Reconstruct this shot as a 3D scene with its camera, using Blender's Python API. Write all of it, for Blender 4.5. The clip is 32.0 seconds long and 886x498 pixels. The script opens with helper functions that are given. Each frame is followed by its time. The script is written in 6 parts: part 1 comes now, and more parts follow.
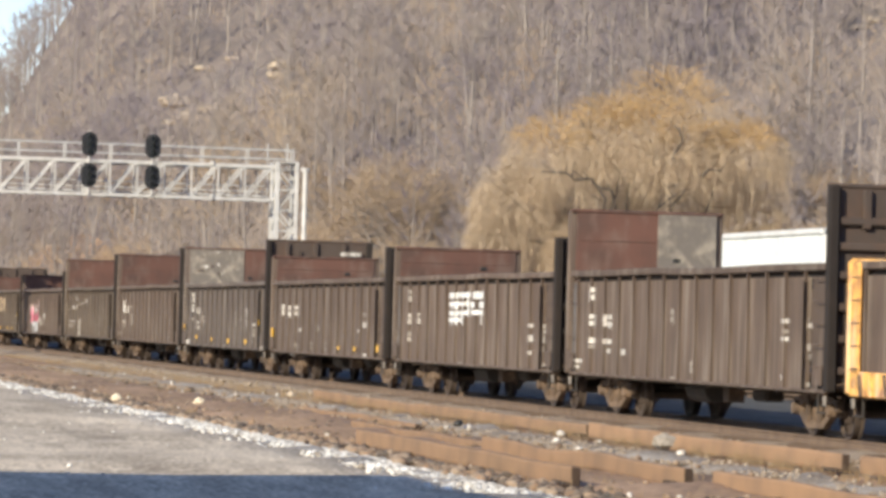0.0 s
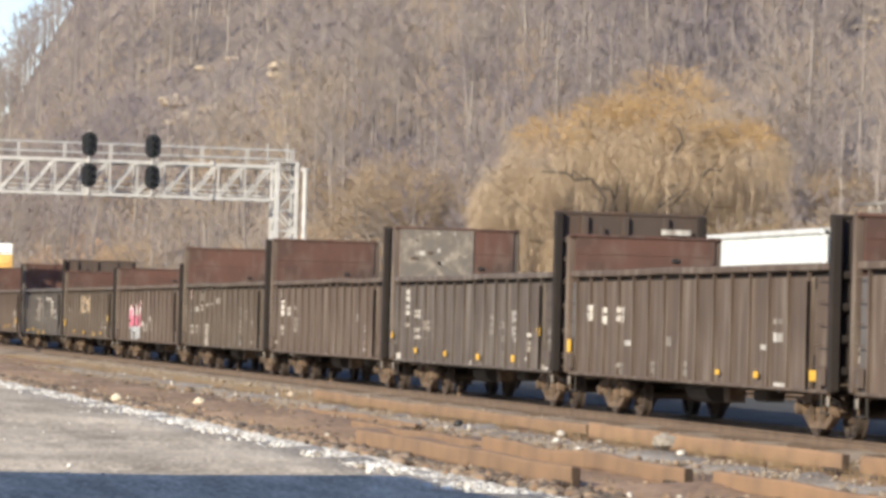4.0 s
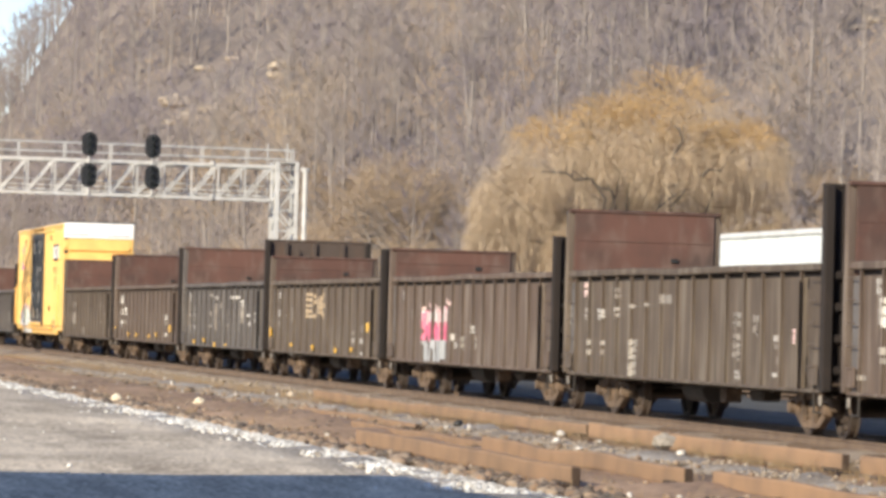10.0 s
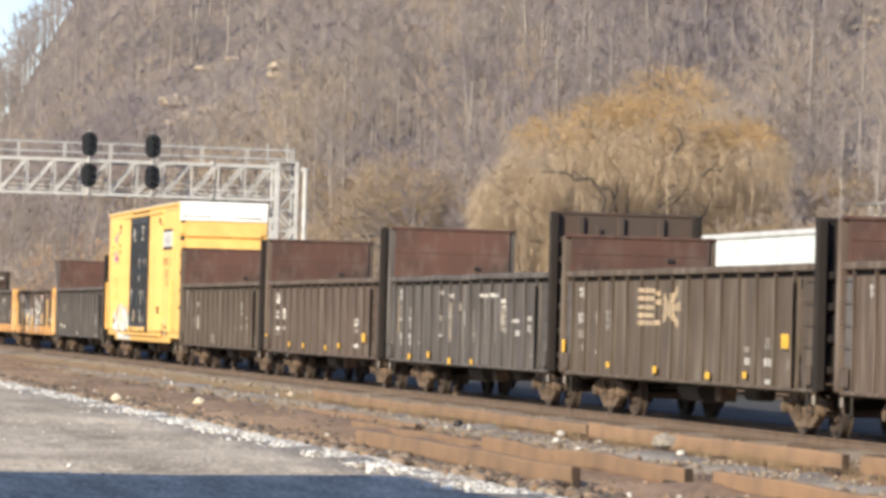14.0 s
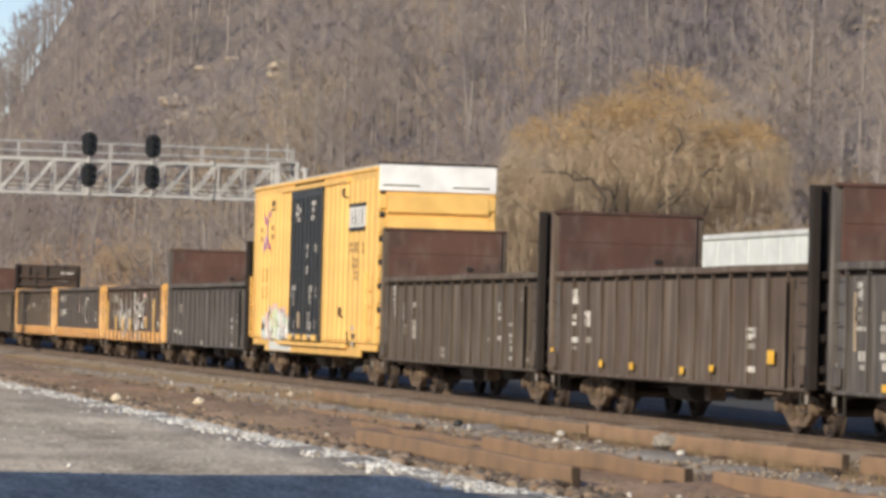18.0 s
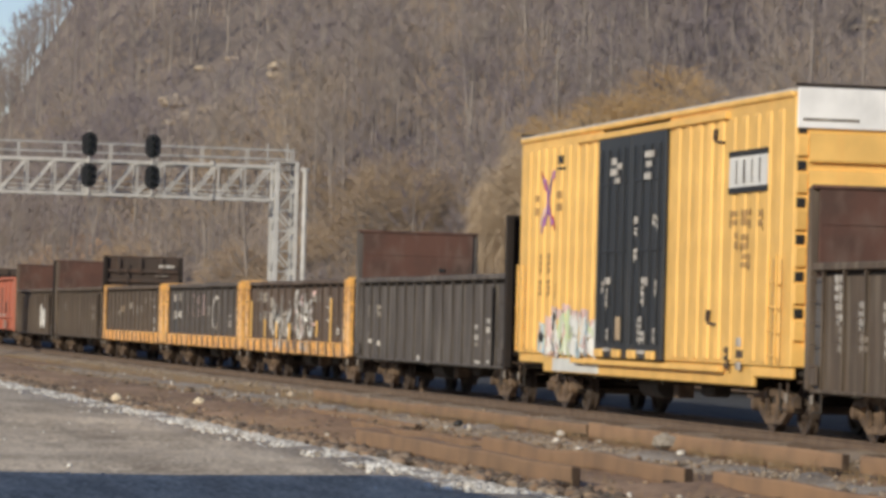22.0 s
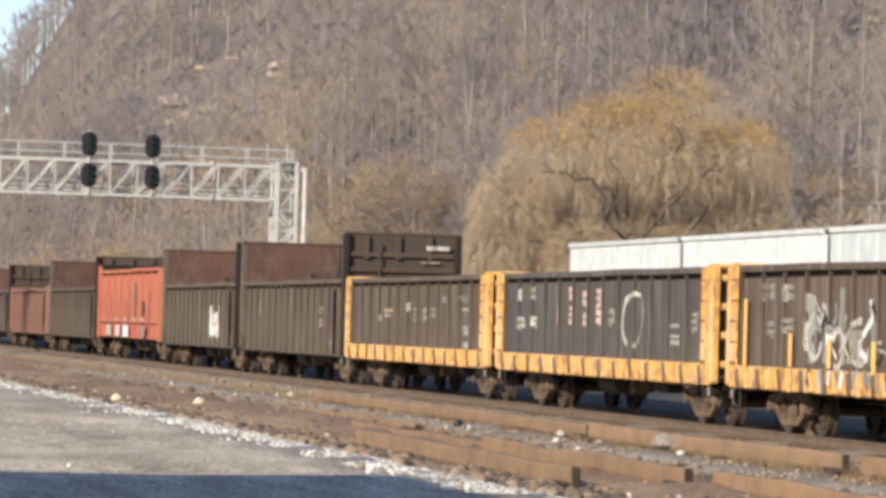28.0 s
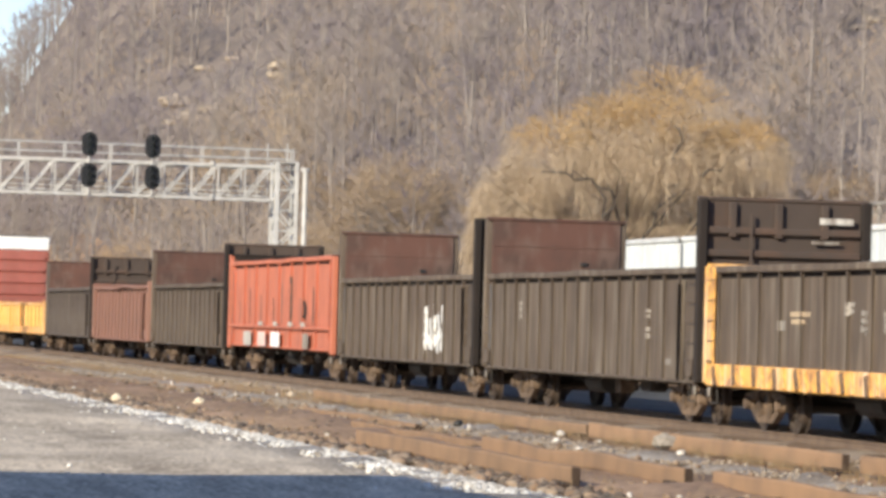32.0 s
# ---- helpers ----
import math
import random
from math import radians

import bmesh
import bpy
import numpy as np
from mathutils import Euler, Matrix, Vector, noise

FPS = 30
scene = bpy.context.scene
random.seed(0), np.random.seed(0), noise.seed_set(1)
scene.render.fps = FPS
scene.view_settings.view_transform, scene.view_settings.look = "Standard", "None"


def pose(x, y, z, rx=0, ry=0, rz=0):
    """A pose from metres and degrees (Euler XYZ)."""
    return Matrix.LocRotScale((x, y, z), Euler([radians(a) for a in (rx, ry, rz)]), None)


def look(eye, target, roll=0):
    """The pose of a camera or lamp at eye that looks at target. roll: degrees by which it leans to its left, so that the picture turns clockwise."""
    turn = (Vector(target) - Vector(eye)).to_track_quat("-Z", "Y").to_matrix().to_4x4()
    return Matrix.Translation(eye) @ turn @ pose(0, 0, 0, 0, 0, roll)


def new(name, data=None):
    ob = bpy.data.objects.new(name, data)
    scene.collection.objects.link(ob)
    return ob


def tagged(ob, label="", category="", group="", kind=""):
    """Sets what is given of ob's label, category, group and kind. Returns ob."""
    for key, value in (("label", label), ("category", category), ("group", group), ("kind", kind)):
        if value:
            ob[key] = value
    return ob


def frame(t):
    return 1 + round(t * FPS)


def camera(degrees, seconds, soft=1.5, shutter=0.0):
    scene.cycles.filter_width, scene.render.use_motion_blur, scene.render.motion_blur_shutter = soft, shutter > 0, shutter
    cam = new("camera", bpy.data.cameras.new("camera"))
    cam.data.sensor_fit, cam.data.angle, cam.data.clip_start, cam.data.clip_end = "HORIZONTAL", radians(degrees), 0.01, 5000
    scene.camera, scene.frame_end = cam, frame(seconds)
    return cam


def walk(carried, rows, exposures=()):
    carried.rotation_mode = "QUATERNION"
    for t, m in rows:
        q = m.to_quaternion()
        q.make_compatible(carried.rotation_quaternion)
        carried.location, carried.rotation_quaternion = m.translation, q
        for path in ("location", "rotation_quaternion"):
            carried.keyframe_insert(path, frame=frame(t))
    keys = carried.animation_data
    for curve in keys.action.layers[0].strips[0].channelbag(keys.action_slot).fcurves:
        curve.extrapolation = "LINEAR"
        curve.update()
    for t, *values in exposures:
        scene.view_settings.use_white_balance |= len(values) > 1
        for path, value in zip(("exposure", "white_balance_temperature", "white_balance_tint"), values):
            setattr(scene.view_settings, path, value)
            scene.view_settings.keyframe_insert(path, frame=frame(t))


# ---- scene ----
# One fixed camera at eye height beside the lot; the train rolls along +x on a straight track.
YAW, PITCH = radians(12.4126), radians(1.1724)
EYE = Vector((0.0, 0.0, 1.6626))
AIM = EYE + Vector((-math.cos(YAW) * math.cos(PITCH), math.sin(YAW) * math.cos(PITCH), math.sin(PITCH))) * 100
cam = camera(13.6934, 32.0, soft=3.7)
EXPOSURE = [(0, 0.28), (9, 0.34), (14, 0.26), (17, -0.06), (19, -0.40), (21, -0.56), (22, -0.54), (23, -0.32), (24, -0.05), (26, 0.08), (30, 0.12), (31, 0.20), (32, 0.23)]
walk(cam, [(0, look(EYE, AIM, 1.5376)), (32, look(EYE, AIM, 1.5376))], EXPOSURE)

# ---- light ----
SUN_ELEVATION, SUN_DIRECTION = radians(21), Vector((0.69, -0.724, 0))  # towards the sun, over the ground
sun_way = Vector((SUN_DIRECTION.x * math.cos(SUN_ELEVATION), SUN_DIRECTION.y * math.cos(SUN_ELEVATION), math.sin(SUN_ELEVATION)))
sun = new("sun", bpy.data.lights.new("sun", "SUN"))
sun.data.energy, sun.data.angle, sun.data.color = 5.2, radians(0.6), (1.0, 0.905, 0.715)
sun.matrix_world = look(sun_way * 50, (0, 0, 0))
world = bpy.data.worlds.new("sky")
scene.world = world
world.use_nodes = True
sky = world.node_tree.nodes.new("ShaderNodeTexSky")
sky.sky_type, sky.sun_disc = "NISHITA", False
sky.sun_elevation, sky.sun_rotation = SUN_ELEVATION, math.atan2(SUN_DIRECTION.x, SUN_DIRECTION.y)
sky.air_density, sky.dust_density, sky.ozone_density = 1.0, 0.1, 2.5
background = world.node_tree.nodes["Background"]
tint = world.node_tree.nodes.new("ShaderNodeMix")
tint.data_type, tint.blend_type = "RGBA", "MULTIPLY"
tint.inputs[0].default_value, tint.inputs[7].default_value = 1.0, (1.0, 0.94, 1.06, 1)
world.node_tree.links.new(sky.outputs[0], tint.inputs[6])
world.node_tree.links.new(tint.outputs[2], background.inputs[0])
background.inputs[1].default_value = 0.148

# ---- plan ----
TRACK_Y = 19.87        # middle of the train's track; rail top is z = 0
GROUND_Z = -0.35
LOT_EDGE_Y = 10.5
# middles of the gaps between the cars, front to back, where they would be at 0 s with no change of speed
GAPS = [-36.0, -53.38, -70.8, -87.94, -105.6, -122.95, -140.4, -157.75, -175.3, -192.6, -210.0, -227.9, -245.2, -264.85,
        -282.5, -299.85, -317.0, -333.9, -351.2, -368.1, -386.4, -403.9, -421.0, -438.2, -464.6, -485.0]


def rolled(t):
    """How far the train has rolled at t seconds."""
    u = t - 16
    return 8.5892 * t - 0.008032 * u * u - 0.00022081 * u * u * u


# ---- materials ----
def material(name, rough=0.8, metal=0.0):
    m = bpy.data.materials.new(name)
    m.use_nodes = True
    shader = m.node_tree.nodes["Principled BSDF"]
    shader.inputs["Roughness"].default_value, shader.inputs["Metallic"].default_value = rough, metal
    return m, m.node_tree, shader


def node(tree, kind, **values):
    n = tree.nodes.new(kind)
    for key, value in values.items():
        n.inputs[key].default_value = value
    return n


def ramp(tree, source, stops):
    n = tree.nodes.new("ShaderNodeValToRGB")
    while len(n.color_ramp.elements) < len(stops):
        n.color_ramp.elements.new(0.5)
    for e, (at, colour) in zip(n.color_ramp.elements, stops):
        e.position, e.color = at, (*colour, 1)
    tree.links.new(source, n.inputs[0])
    return n.outputs[0]


def mixed(tree, factor, a, b):
    n = tree.nodes.new("ShaderNodeMix")
    n.data_type = "RGBA"
    for value, socket in ((factor, n.inputs[0]), (a, n.inputs[6]), (b, n.inputs[7])):
        if isinstance(value, (int, float)):
            socket.default_value = value
        elif isinstance(value, tuple):
            socket.default_value = (*value, 1)
        else:
            tree.links.new(value, socket)
    return n.outputs[2]


def grain(tree, scale, detail=4, stretch=(1, 1, 1), coords="Object"):
    co = tree.nodes.new("ShaderNodeTexCoord")
    mp = tree.nodes.new("ShaderNodeMapping")
    mp.inputs["Scale"].default_value = stretch
    tree.links.new(co.outputs[coords], mp.inputs[0])
    n = node(tree, "ShaderNodeTexNoise", Scale=scale, Detail=detail)
    tree.links.new(mp.outputs[0], n.inputs["Vector"])
    return n.outputs[0]


def bumped(tree, shader, height, strength=0.3, distance=0.02):
    b = node(tree, "ShaderNodeBump", Strength=strength, Distance=distance)
    tree.links.new(height, b.inputs["Height"])
    tree.links.new(b.outputs[0], shader.inputs["Normal"])


def worn(name, colour, wear, rough=0.75, amount=0.5, metal=0.0, streak=True, scale=1.3, pale=None, run_down=0.12):
    """Paint with stains of another colour at two scales and streaks that run down."""
    m, tree, shader = material(name, rough, metal)
    big = grain(tree, scale, 5)
    fine = grain(tree, scale * 14, 3)
    run = grain(tree, 5.0, 4, (1, 1, 0.09)) if streak else big
    dark = tuple(c * 0.78 for c in colour)
    base = mixed(tree, ramp(tree, big, [(0.35, (0, 0, 0)), (0.7, (1, 1, 1))]), colour, dark)
    a = ramp(tree, run, [(0.62 - amount * 0.3, (0, 0, 0)), (0.85 - amount * 0.2, (1, 1, 1))])
    base = mixed(tree, a, base, wear)
    base = mixed(tree, ramp(tree, fine, [(0.55, (0, 0, 0)), (0.8, (0.35, 0.35, 0.35))]), base, wear)
    if pale:
        drip = grain(tree, 3.0, 5, (1, 1, run_down))
        base = mixed(tree, ramp(tree, drip, [(0.50, (0, 0, 0)), (0.68, (0.8, 0.8, 0.8))]), base, pale)
    info = tree.nodes.new("ShaderNodeObjectInfo")
    shift = ramp(tree, info.outputs["Random"], [(0, (0.88, 0.88, 0.88)), (1, (1.1, 1.08, 1.06))])
    n = tree.nodes.new("ShaderNodeMix")
    n.data_type, n.blend_type = "RGBA", "MULTIPLY"
    n.inputs[0].default_value = 1
    tree.links.new(base, n.inputs[6])
    tree.links.new(shift, n.inputs[7])
    tree.links.new(n.outputs[2], shader.inputs["Base Color"])
    bumped(tree, shader, big, 0.25, 0.02)
    return m


def plain(name, colour, rough=0.6, metal=0.0):
    return worn(name, colour, tuple(c * 0.6 for c in colour), rough, 0.2, metal, False, 3)


DARK_PAINT = worn("weathered_black_paint", (0.112, 0.079, 0.060), (0.155, 0.108, 0.080), 0.75, 0.5, pale=(0.22, 0.18, 0.145))
GREY_PAINT = worn("faded_grey_black_paint", (0.105, 0.081, 0.067), (0.155, 0.117, 0.093), 0.75, 0.45, pale=(0.23, 0.20, 0.17))
OLIVE_PAINT = worn("dusty_olive_black_paint", (0.108, 0.080, 0.059), (0.150, 0.108, 0.078), 0.75, 0.5, pale=(0.21, 0.175, 0.135))
SLATE_PAINT = worn("slate_grey_paint", (0.094, 0.081, 0.073), (0.14, 0.116, 0.10), 0.75, 0.45, pale=(0.20, 0.18, 0.16))
BLUE_GREY_PAINT = worn("blue_grey_patched_paint", (0.085, 0.09, 0.10), (0.13, 0.105, 0.085), 0.7, 0.5)
RUST_RED_PAINT = worn("faded_red_brown_paint", (0.30, 0.15, 0.112), (0.20, 0.125, 0.095), 0.8, 0.6)
RUST = worn("rusted_end_steel", (0.118, 0.056, 0.042), (0.068, 0.046, 0.038), 0.85, 0.6, 0, False, 1.1, (0.14, 0.09, 0.072), 0.5)
RUST_DARK = worn("dark_rusted_steel", (0.075, 0.055, 0.045), (0.11, 0.065, 0.045), 0.85, 0.5, 0, False)
PATCH_GREY = worn("bare_scraped_steel", (0.155, 0.135, 0.118), (0.24, 0.205, 0.165), 0.7, 0.5, 0, False, 5.0, (0.33, 0.29, 0.235), 1.0)
RED_PAINT = worn("orange_red_paint", (0.60, 0.185, 0.105), (0.36, 0.13, 0.085), 0.65, 0.55)
YELLOW = worn("railcar_yellow_paint", (0.96, 0.59, 0.175), (0.86, 0.49, 0.14), 0.55, 0.25)
YELLOW_WORN = worn("chipped_yellow_paint", (0.90, 0.48, 0.12), (0.30, 0.14, 0.08), 0.65, 0.62, 0, False, 4.5, (0.90, 0.66, 0.45))
WHITE = worn("white_paint", (0.80, 0.80, 0.78), (0.62, 0.60, 0.55), 0.5, 0.2)
CLEAN_WHITE = worn("fresh_white_paint", (0.96, 0.96, 0.95), (0.93, 0.93, 0.91), 0.5, 0.1)
HOPPER_PAINT = worn("pale_hopper_paint", (0.80, 0.83, 0.815), (0.72, 0.75, 0.73), 0.5, 0.3)
# near-black end steel; also puts shade into the slot and chord strips
END_DARK = worn("near_black_steel", (0.022, 0.016, 0.0135), (0.042, 0.028, 0.022), 0.95, 0.4, 0, False)
BRICK_RED_PAINT = worn("dull_brick_red_paint", (0.36, 0.105, 0.08), (0.26, 0.10, 0.08), 0.6, 0.5)
STENCIL = worn("dirty_white_stencil", (0.62, 0.59, 0.54), (0.22, 0.18, 0.15), 0.7, 0.6, 0, True, 5)
FAINT = worn("faint_chalky_stencil", (0.37, 0.335, 0.29), (0.14, 0.11, 0.09), 0.8, 0.75, 0, True, 4)
BROWN_STENCIL = worn("brown_stencil", (0.44, 0.26, 0.10), (0.5, 0.3, 0.1), 0.7, 0.5, 0, True, 5)
CREAM = worn("cream_stencil", (0.55, 0.42, 0.27), (0.2, 0.15, 0.11), 0.7, 0.6, 0, True, 5)
CORNER_GREY = worn("grey_corner_paint", (0.135, 0.125, 0.122), (0.10, 0.085, 0.078), 0.75, 0.4)
BLACK = plain("black_paint", (0.022, 0.022, 0.022), 0.6)
DOOR_BLUE = worn("blue_black_door_paint", (0.026, 0.029, 0.034), (0.05, 0.048, 0.046), 0.5, 0.3)
PINK = worn("pink_spray_paint", (0.78, 0.15, 0.26), (0.7, 0.32, 0.37), 0.6, 0.5)
SPRAY_PALE = worn("pale_spray_paint", (0.86, 0.86, 0.82), (0.66, 0.72, 0.68), 0.6, 0.4)
SPRAY_GREEN = worn("pale_green_spray_paint", (0.60, 0.74, 0.42), (0.8, 0.8, 0.66), 0.6, 0.6)
SPRAY_CYAN = worn("pale_blue_spray_paint", (0.35, 0.55, 0.66), (0.7, 0.7, 0.68), 0.6, 0.6)
SPRAY_ROSE = worn("pale_rose_spray_paint", (0.76, 0.53, 0.50), (0.8, 0.62, 0.5), 0.6, 0.6)
SPRAY_GREYED = worn("pale_blue_grey_spray_paint", (0.42, 0.43, 0.44), (0.30, 0.30, 0.29), 0.7, 0.6)
NAVY_GREY = worn("navy_grey_paint", (0.102, 0.085, 0.074), (0.14, 0.115, 0.10), 0.75, 0.45, pale=(0.19, 0.17, 0.15))
SPRAY_DULL = worn("dull_blue_grey_spray_paint", (0.30, 0.31, 0.32), (0.42, 0.42, 0.40), 0.7, 0.6)
SPRAY_FADED = worn("faded_white_spray_paint", (0.40, 0.38, 0.34), (0.13, 0.10, 0.08), 0.7, 0.8)
SPRAY_RED = worn("red_spray_paint", (0.50, 0.06, 0.05), (0.4, 0.2, 0.15), 0.6, 0.5)
SPRAY_VIOLET = worn("violet_spray_paint", (0.30, 0.12, 0.38), (0.5, 0.2, 0.2), 0.6, 0.4)
REFLECTOR = plain("amber_reflector", (0.98, 0.55, 0.04), 0.3)
TRUCK_STEEL = worn("dusty_cast_steel", (0.235, 0.16, 0.105), (0.06, 0.042, 0.032), 0.85, 0.85, 0, False, 3)
UNDER_STEEL = worn("grimy_underframe_steel", (0.045, 0.039, 0.034), (0.075, 0.056, 0.043), 0.8, 0.4, 0, False, 3)
WHEEL_STEEL = worn("brown_wheel_steel", (0.08, 0.06, 0.048), (0.13, 0.09, 0.066), 0.65, 0.4, 0.1, False, 4)
RAIL_RUST = worn("rusted_rail_steel", (0.20, 0.14, 0.10), (0.14, 0.095, 0.07), 0.8, 0.5, 0, False, 3)
GALVANISED = worn("galvanised_steel", (0.57, 0.56, 0.54), (0.42, 0.405, 0.375), 0.55, 0.3, 0.05, False, 2)
SIGNAL_BLACK = plain("matt_black_signal_paint", (0.012, 0.013, 0.016), 0.6)
LENS_GLASS = plain("dark_signal_lens", (0.02, 0.03, 0.03), 0.1)
TIMBER = worn("creosoted_timber", (0.13, 0.09, 0.065), (0.20, 0.14, 0.10), 0.9, 0.5, 0, False, 4)
RUST_ORANGE = worn("orange_rusted_rail", (0.33, 0.205, 0.12), (0.22, 0.145, 0.095), 0.9, 0.55, 0, False, 1.2)
DARK_BROWN = plain("matt_dark_brown", (0.05, 0.032, 0.022), 0.95)
BARK = worn("grey_brown_bark", (0.32, 0.285, 0.265), (0.22, 0.19, 0.18), 0.95, 0.5, 0, False, 2)
WILLOW_TWIG = worn("golden_willow_twigs", (0.58, 0.38, 0.165), (0.48, 0.335, 0.18), 0.9, 0.5, 0, False, 0.4)
BUSH_TWIG = worn("tan_brush_twigs", (0.45, 0.335, 0.225), (0.38, 0.288, 0.20), 0.95, 0.5, 0, False, 0.4)
WILLOW_PALE = worn("tan_willow_twigs", (0.505, 0.393, 0.272), (0.44, 0.348, 0.25), 0.9, 0.5, 0, False, 0.4)
WILLOW_BARK = worn("dark_willow_bark", (0.075, 0.06, 0.05), (0.12, 0.095, 0.07), 0.95, 0.5, 0, False, 2)
ROCK_PALE = worn("pale_sandstone", (0.56, 0.46, 0.34), (0.40, 0.33, 0.25), 0.95, 0.5, 0, False, 0.6)
STONE_WHITE = worn("white_limestone", (0.72, 0.68, 0.62), (0.42, 0.385, 0.335), 0.95, 0.4, 0, False, 3)
STONE_GREY = worn("grey_ballast_stone", (0.36, 0.32, 0.27), (0.24, 0.20, 0.16), 0.95, 0.5, 0, False, 3)
STONE_CREAM = worn("cream_boulder", (0.86, 0.74, 0.55), (0.66, 0.54, 0.38), 0.9, 0.4, 0, False, 4)
BRICK_WALL = worn("red_brick_wall", (0.30, 0.14, 0.10), (0.22, 0.12, 0.09), 0.9, 0.4, 0, False, 2)
DRY_GRASS = worn("dry_grass", (0.36, 0.25, 0.13), (0.27, 0.18, 0.1), 0.95, 0.5, 0, False, 1)


def woodland(name, tones, scale=0.02):
    """Twigs whose tone changes in patches along the slope."""
    m, tree, shader = material(name, 0.95)
    geo = tree.nodes.new("ShaderNodeNewGeometry")
    wide = node(tree, "ShaderNodeTexNoise", Scale=scale, Detail=3)
    close = node(tree, "ShaderNodeTexNoise", Scale=scale * 7, Detail=2)
    for n in (wide, close):
        tree.links.new(geo.outputs["Position"], n.inputs["Vector"])
    both = mixed(tree, 0.35, wide.outputs[0], close.outputs[0])
    tree.links.new(ramp(tree, both, tones), shader.inputs["Base Color"])
    return m


TWIG = woodland("bare_twigs", [(0.37, (0.205, 0.174, 0.192)), (0.46, (0.262, 0.223, 0.217)), (0.53, (0.31, 0.258, 0.223)), (0.63, (0.43, 0.335, 0.237))])
TRUNK_BARK = woodland("pale_trunk_bark", [(0.4, (0.23, 0.20, 0.19)), (0.6, (0.33, 0.288, 0.25))], 0.05)


def soil(name, light, mid, dark, scale, bump=0.5, stretch=(1, 1, 1)):
    m, tree, shader = material(name, 0.95)
    big = grain(tree, scale, 6, stretch)
    fine = grain(tree, scale * 16, 5)
    tone = mixed(tree, 0.45, big, fine)
    tree.links.new(ramp(tree, tone, [(0.40, dark), (0.5, mid), (0.60, light)]), shader.inputs["Base Color"])
    bumped(tree, shader, fine, bump, 0.05)
    return m


def gravel(name, light, mid, dark):
    """Packed crushed stone: wide worn tracks along the lot, smaller mottling and grit."""
    m, tree, shader = material(name, 0.95)
    wide = grain(tree, 0.5, 4, (0.25, 1.0, 1))
    mottle = grain(tree, 1.8, 5, (0.3, 1.0, 1))
    grit = grain(tree, 14.0, 3, (0.6, 1, 1))
    tone = mixed(tree, 0.5, mixed(tree, 0.5, wide, mottle), grit)
    tree.links.new(ramp(tree, tone, [(0.41, dark), (0.5, mid), (0.585, light)]), shader.inputs["Base Color"])
    bumped(tree, shader, grit, 0.4, 0.03)
    return m


def loose_stone(name, tones):
    """Stones that differ from one to the next."""
    m, tree, shader = material(name, 0.95)
    geo = tree.nodes.new("ShaderNodeNewGeometry")
    tone = ramp(tree, geo.outputs["Random Per Island"], [(i / (len(tones) - 1), t) for i, t in enumerate(tones)])
    tree.links.new(mixed(tree, ramp(tree, grain(tree, 9, 4), [(0.4, (0, 0, 0)), (0.7, (0.5, 0.5, 0.5))]), tone, (0.3, 0.26, 0.21)), shader.inputs["Base Color"])
    return m


EDGE_STONE = loose_stone("mixed_limestone", [(0.26, 0.22, 0.18), (0.55, 0.51, 0.45), (0.78, 0.75, 0.69), (0.90, 0.88, 0.83)])
CINDER = loose_stone("mixed_cinder", [(0.05, 0.04, 0.035), (0.14, 0.095, 0.065), (0.28, 0.18, 0.11), (0.36, 0.27, 0.19)])
BALLAST_STONE = loose_stone("mixed_ballast", [(0.20, 0.15, 0.11), (0.27, 0.21, 0.155), (0.31, 0.25, 0.19), (0.36, 0.30, 0.24)])
LOT_GRAVEL = gravel("pale_crushed_gravel", (0.80, 0.665, 0.495), (0.53, 0.427, 0.305), (0.30, 0.235, 0.165))
BALLAST_TAN = soil("tan_ballast", (0.43, 0.34, 0.255), (0.345, 0.265, 0.195), (0.26, 0.19, 0.14), 0.6, 0.8)
DIRT = soil("rust_brown_dirt", (0.46, 0.295, 0.18), (0.33, 0.205, 0.12), (0.20, 0.123, 0.077), 0.35, 0.6, (0.35, 1.6, 1))
LITTER = soil("leaf_litter", (0.27, 0.215, 0.175), (0.22, 0.178, 0.15), (0.165, 0.138, 0.125), 0.06, 0.3)
# blue-black so the ground seen beneath the cars looks shaded by the train
YARD_SHADE = soil("blue_black_shade", (0.075, 0.075, 0.078), (0.045, 0.045, 0.048), (0.025, 0.025, 0.028), 0.6, 0.8)


# ---- tools ----
MESHES = {}


def thing(name, label, category, group="", kind="", at=(0, 0, 0)):
    ob = new(name)
    ob.empty_display_size = 0.2
    ob.location = at
    return tagged(ob, label, category, group, kind)


def smooth_mesh(name, bm, mat, smooth=False):
    me = bpy.data.meshes.new(name)
    bm.normal_update()
    bm.to_mesh(me)
    bm.free()
    me.materials.append(mat)
    if smooth:
        me.polygons.foreach_set("use_smooth", [True] * len(me.polygons))
    return me


def part(name, bm, mat, parent, label="", at=None, turn=None, smooth=False):
    """One mesh object, under a thing or a part. bm: a bmesh or a mesh that others share."""
    me = bm if isinstance(bm, bpy.types.Mesh) else smooth_mesh(name, bm, mat, smooth)
    ob = new(name, me)
    ob.parent = parent
    if at is not None:
        ob.location = at
    if turn is not None:
        ob.rotation_euler = [radians(a) for a in turn]
    if label:
        ob["label"] = label
    return ob


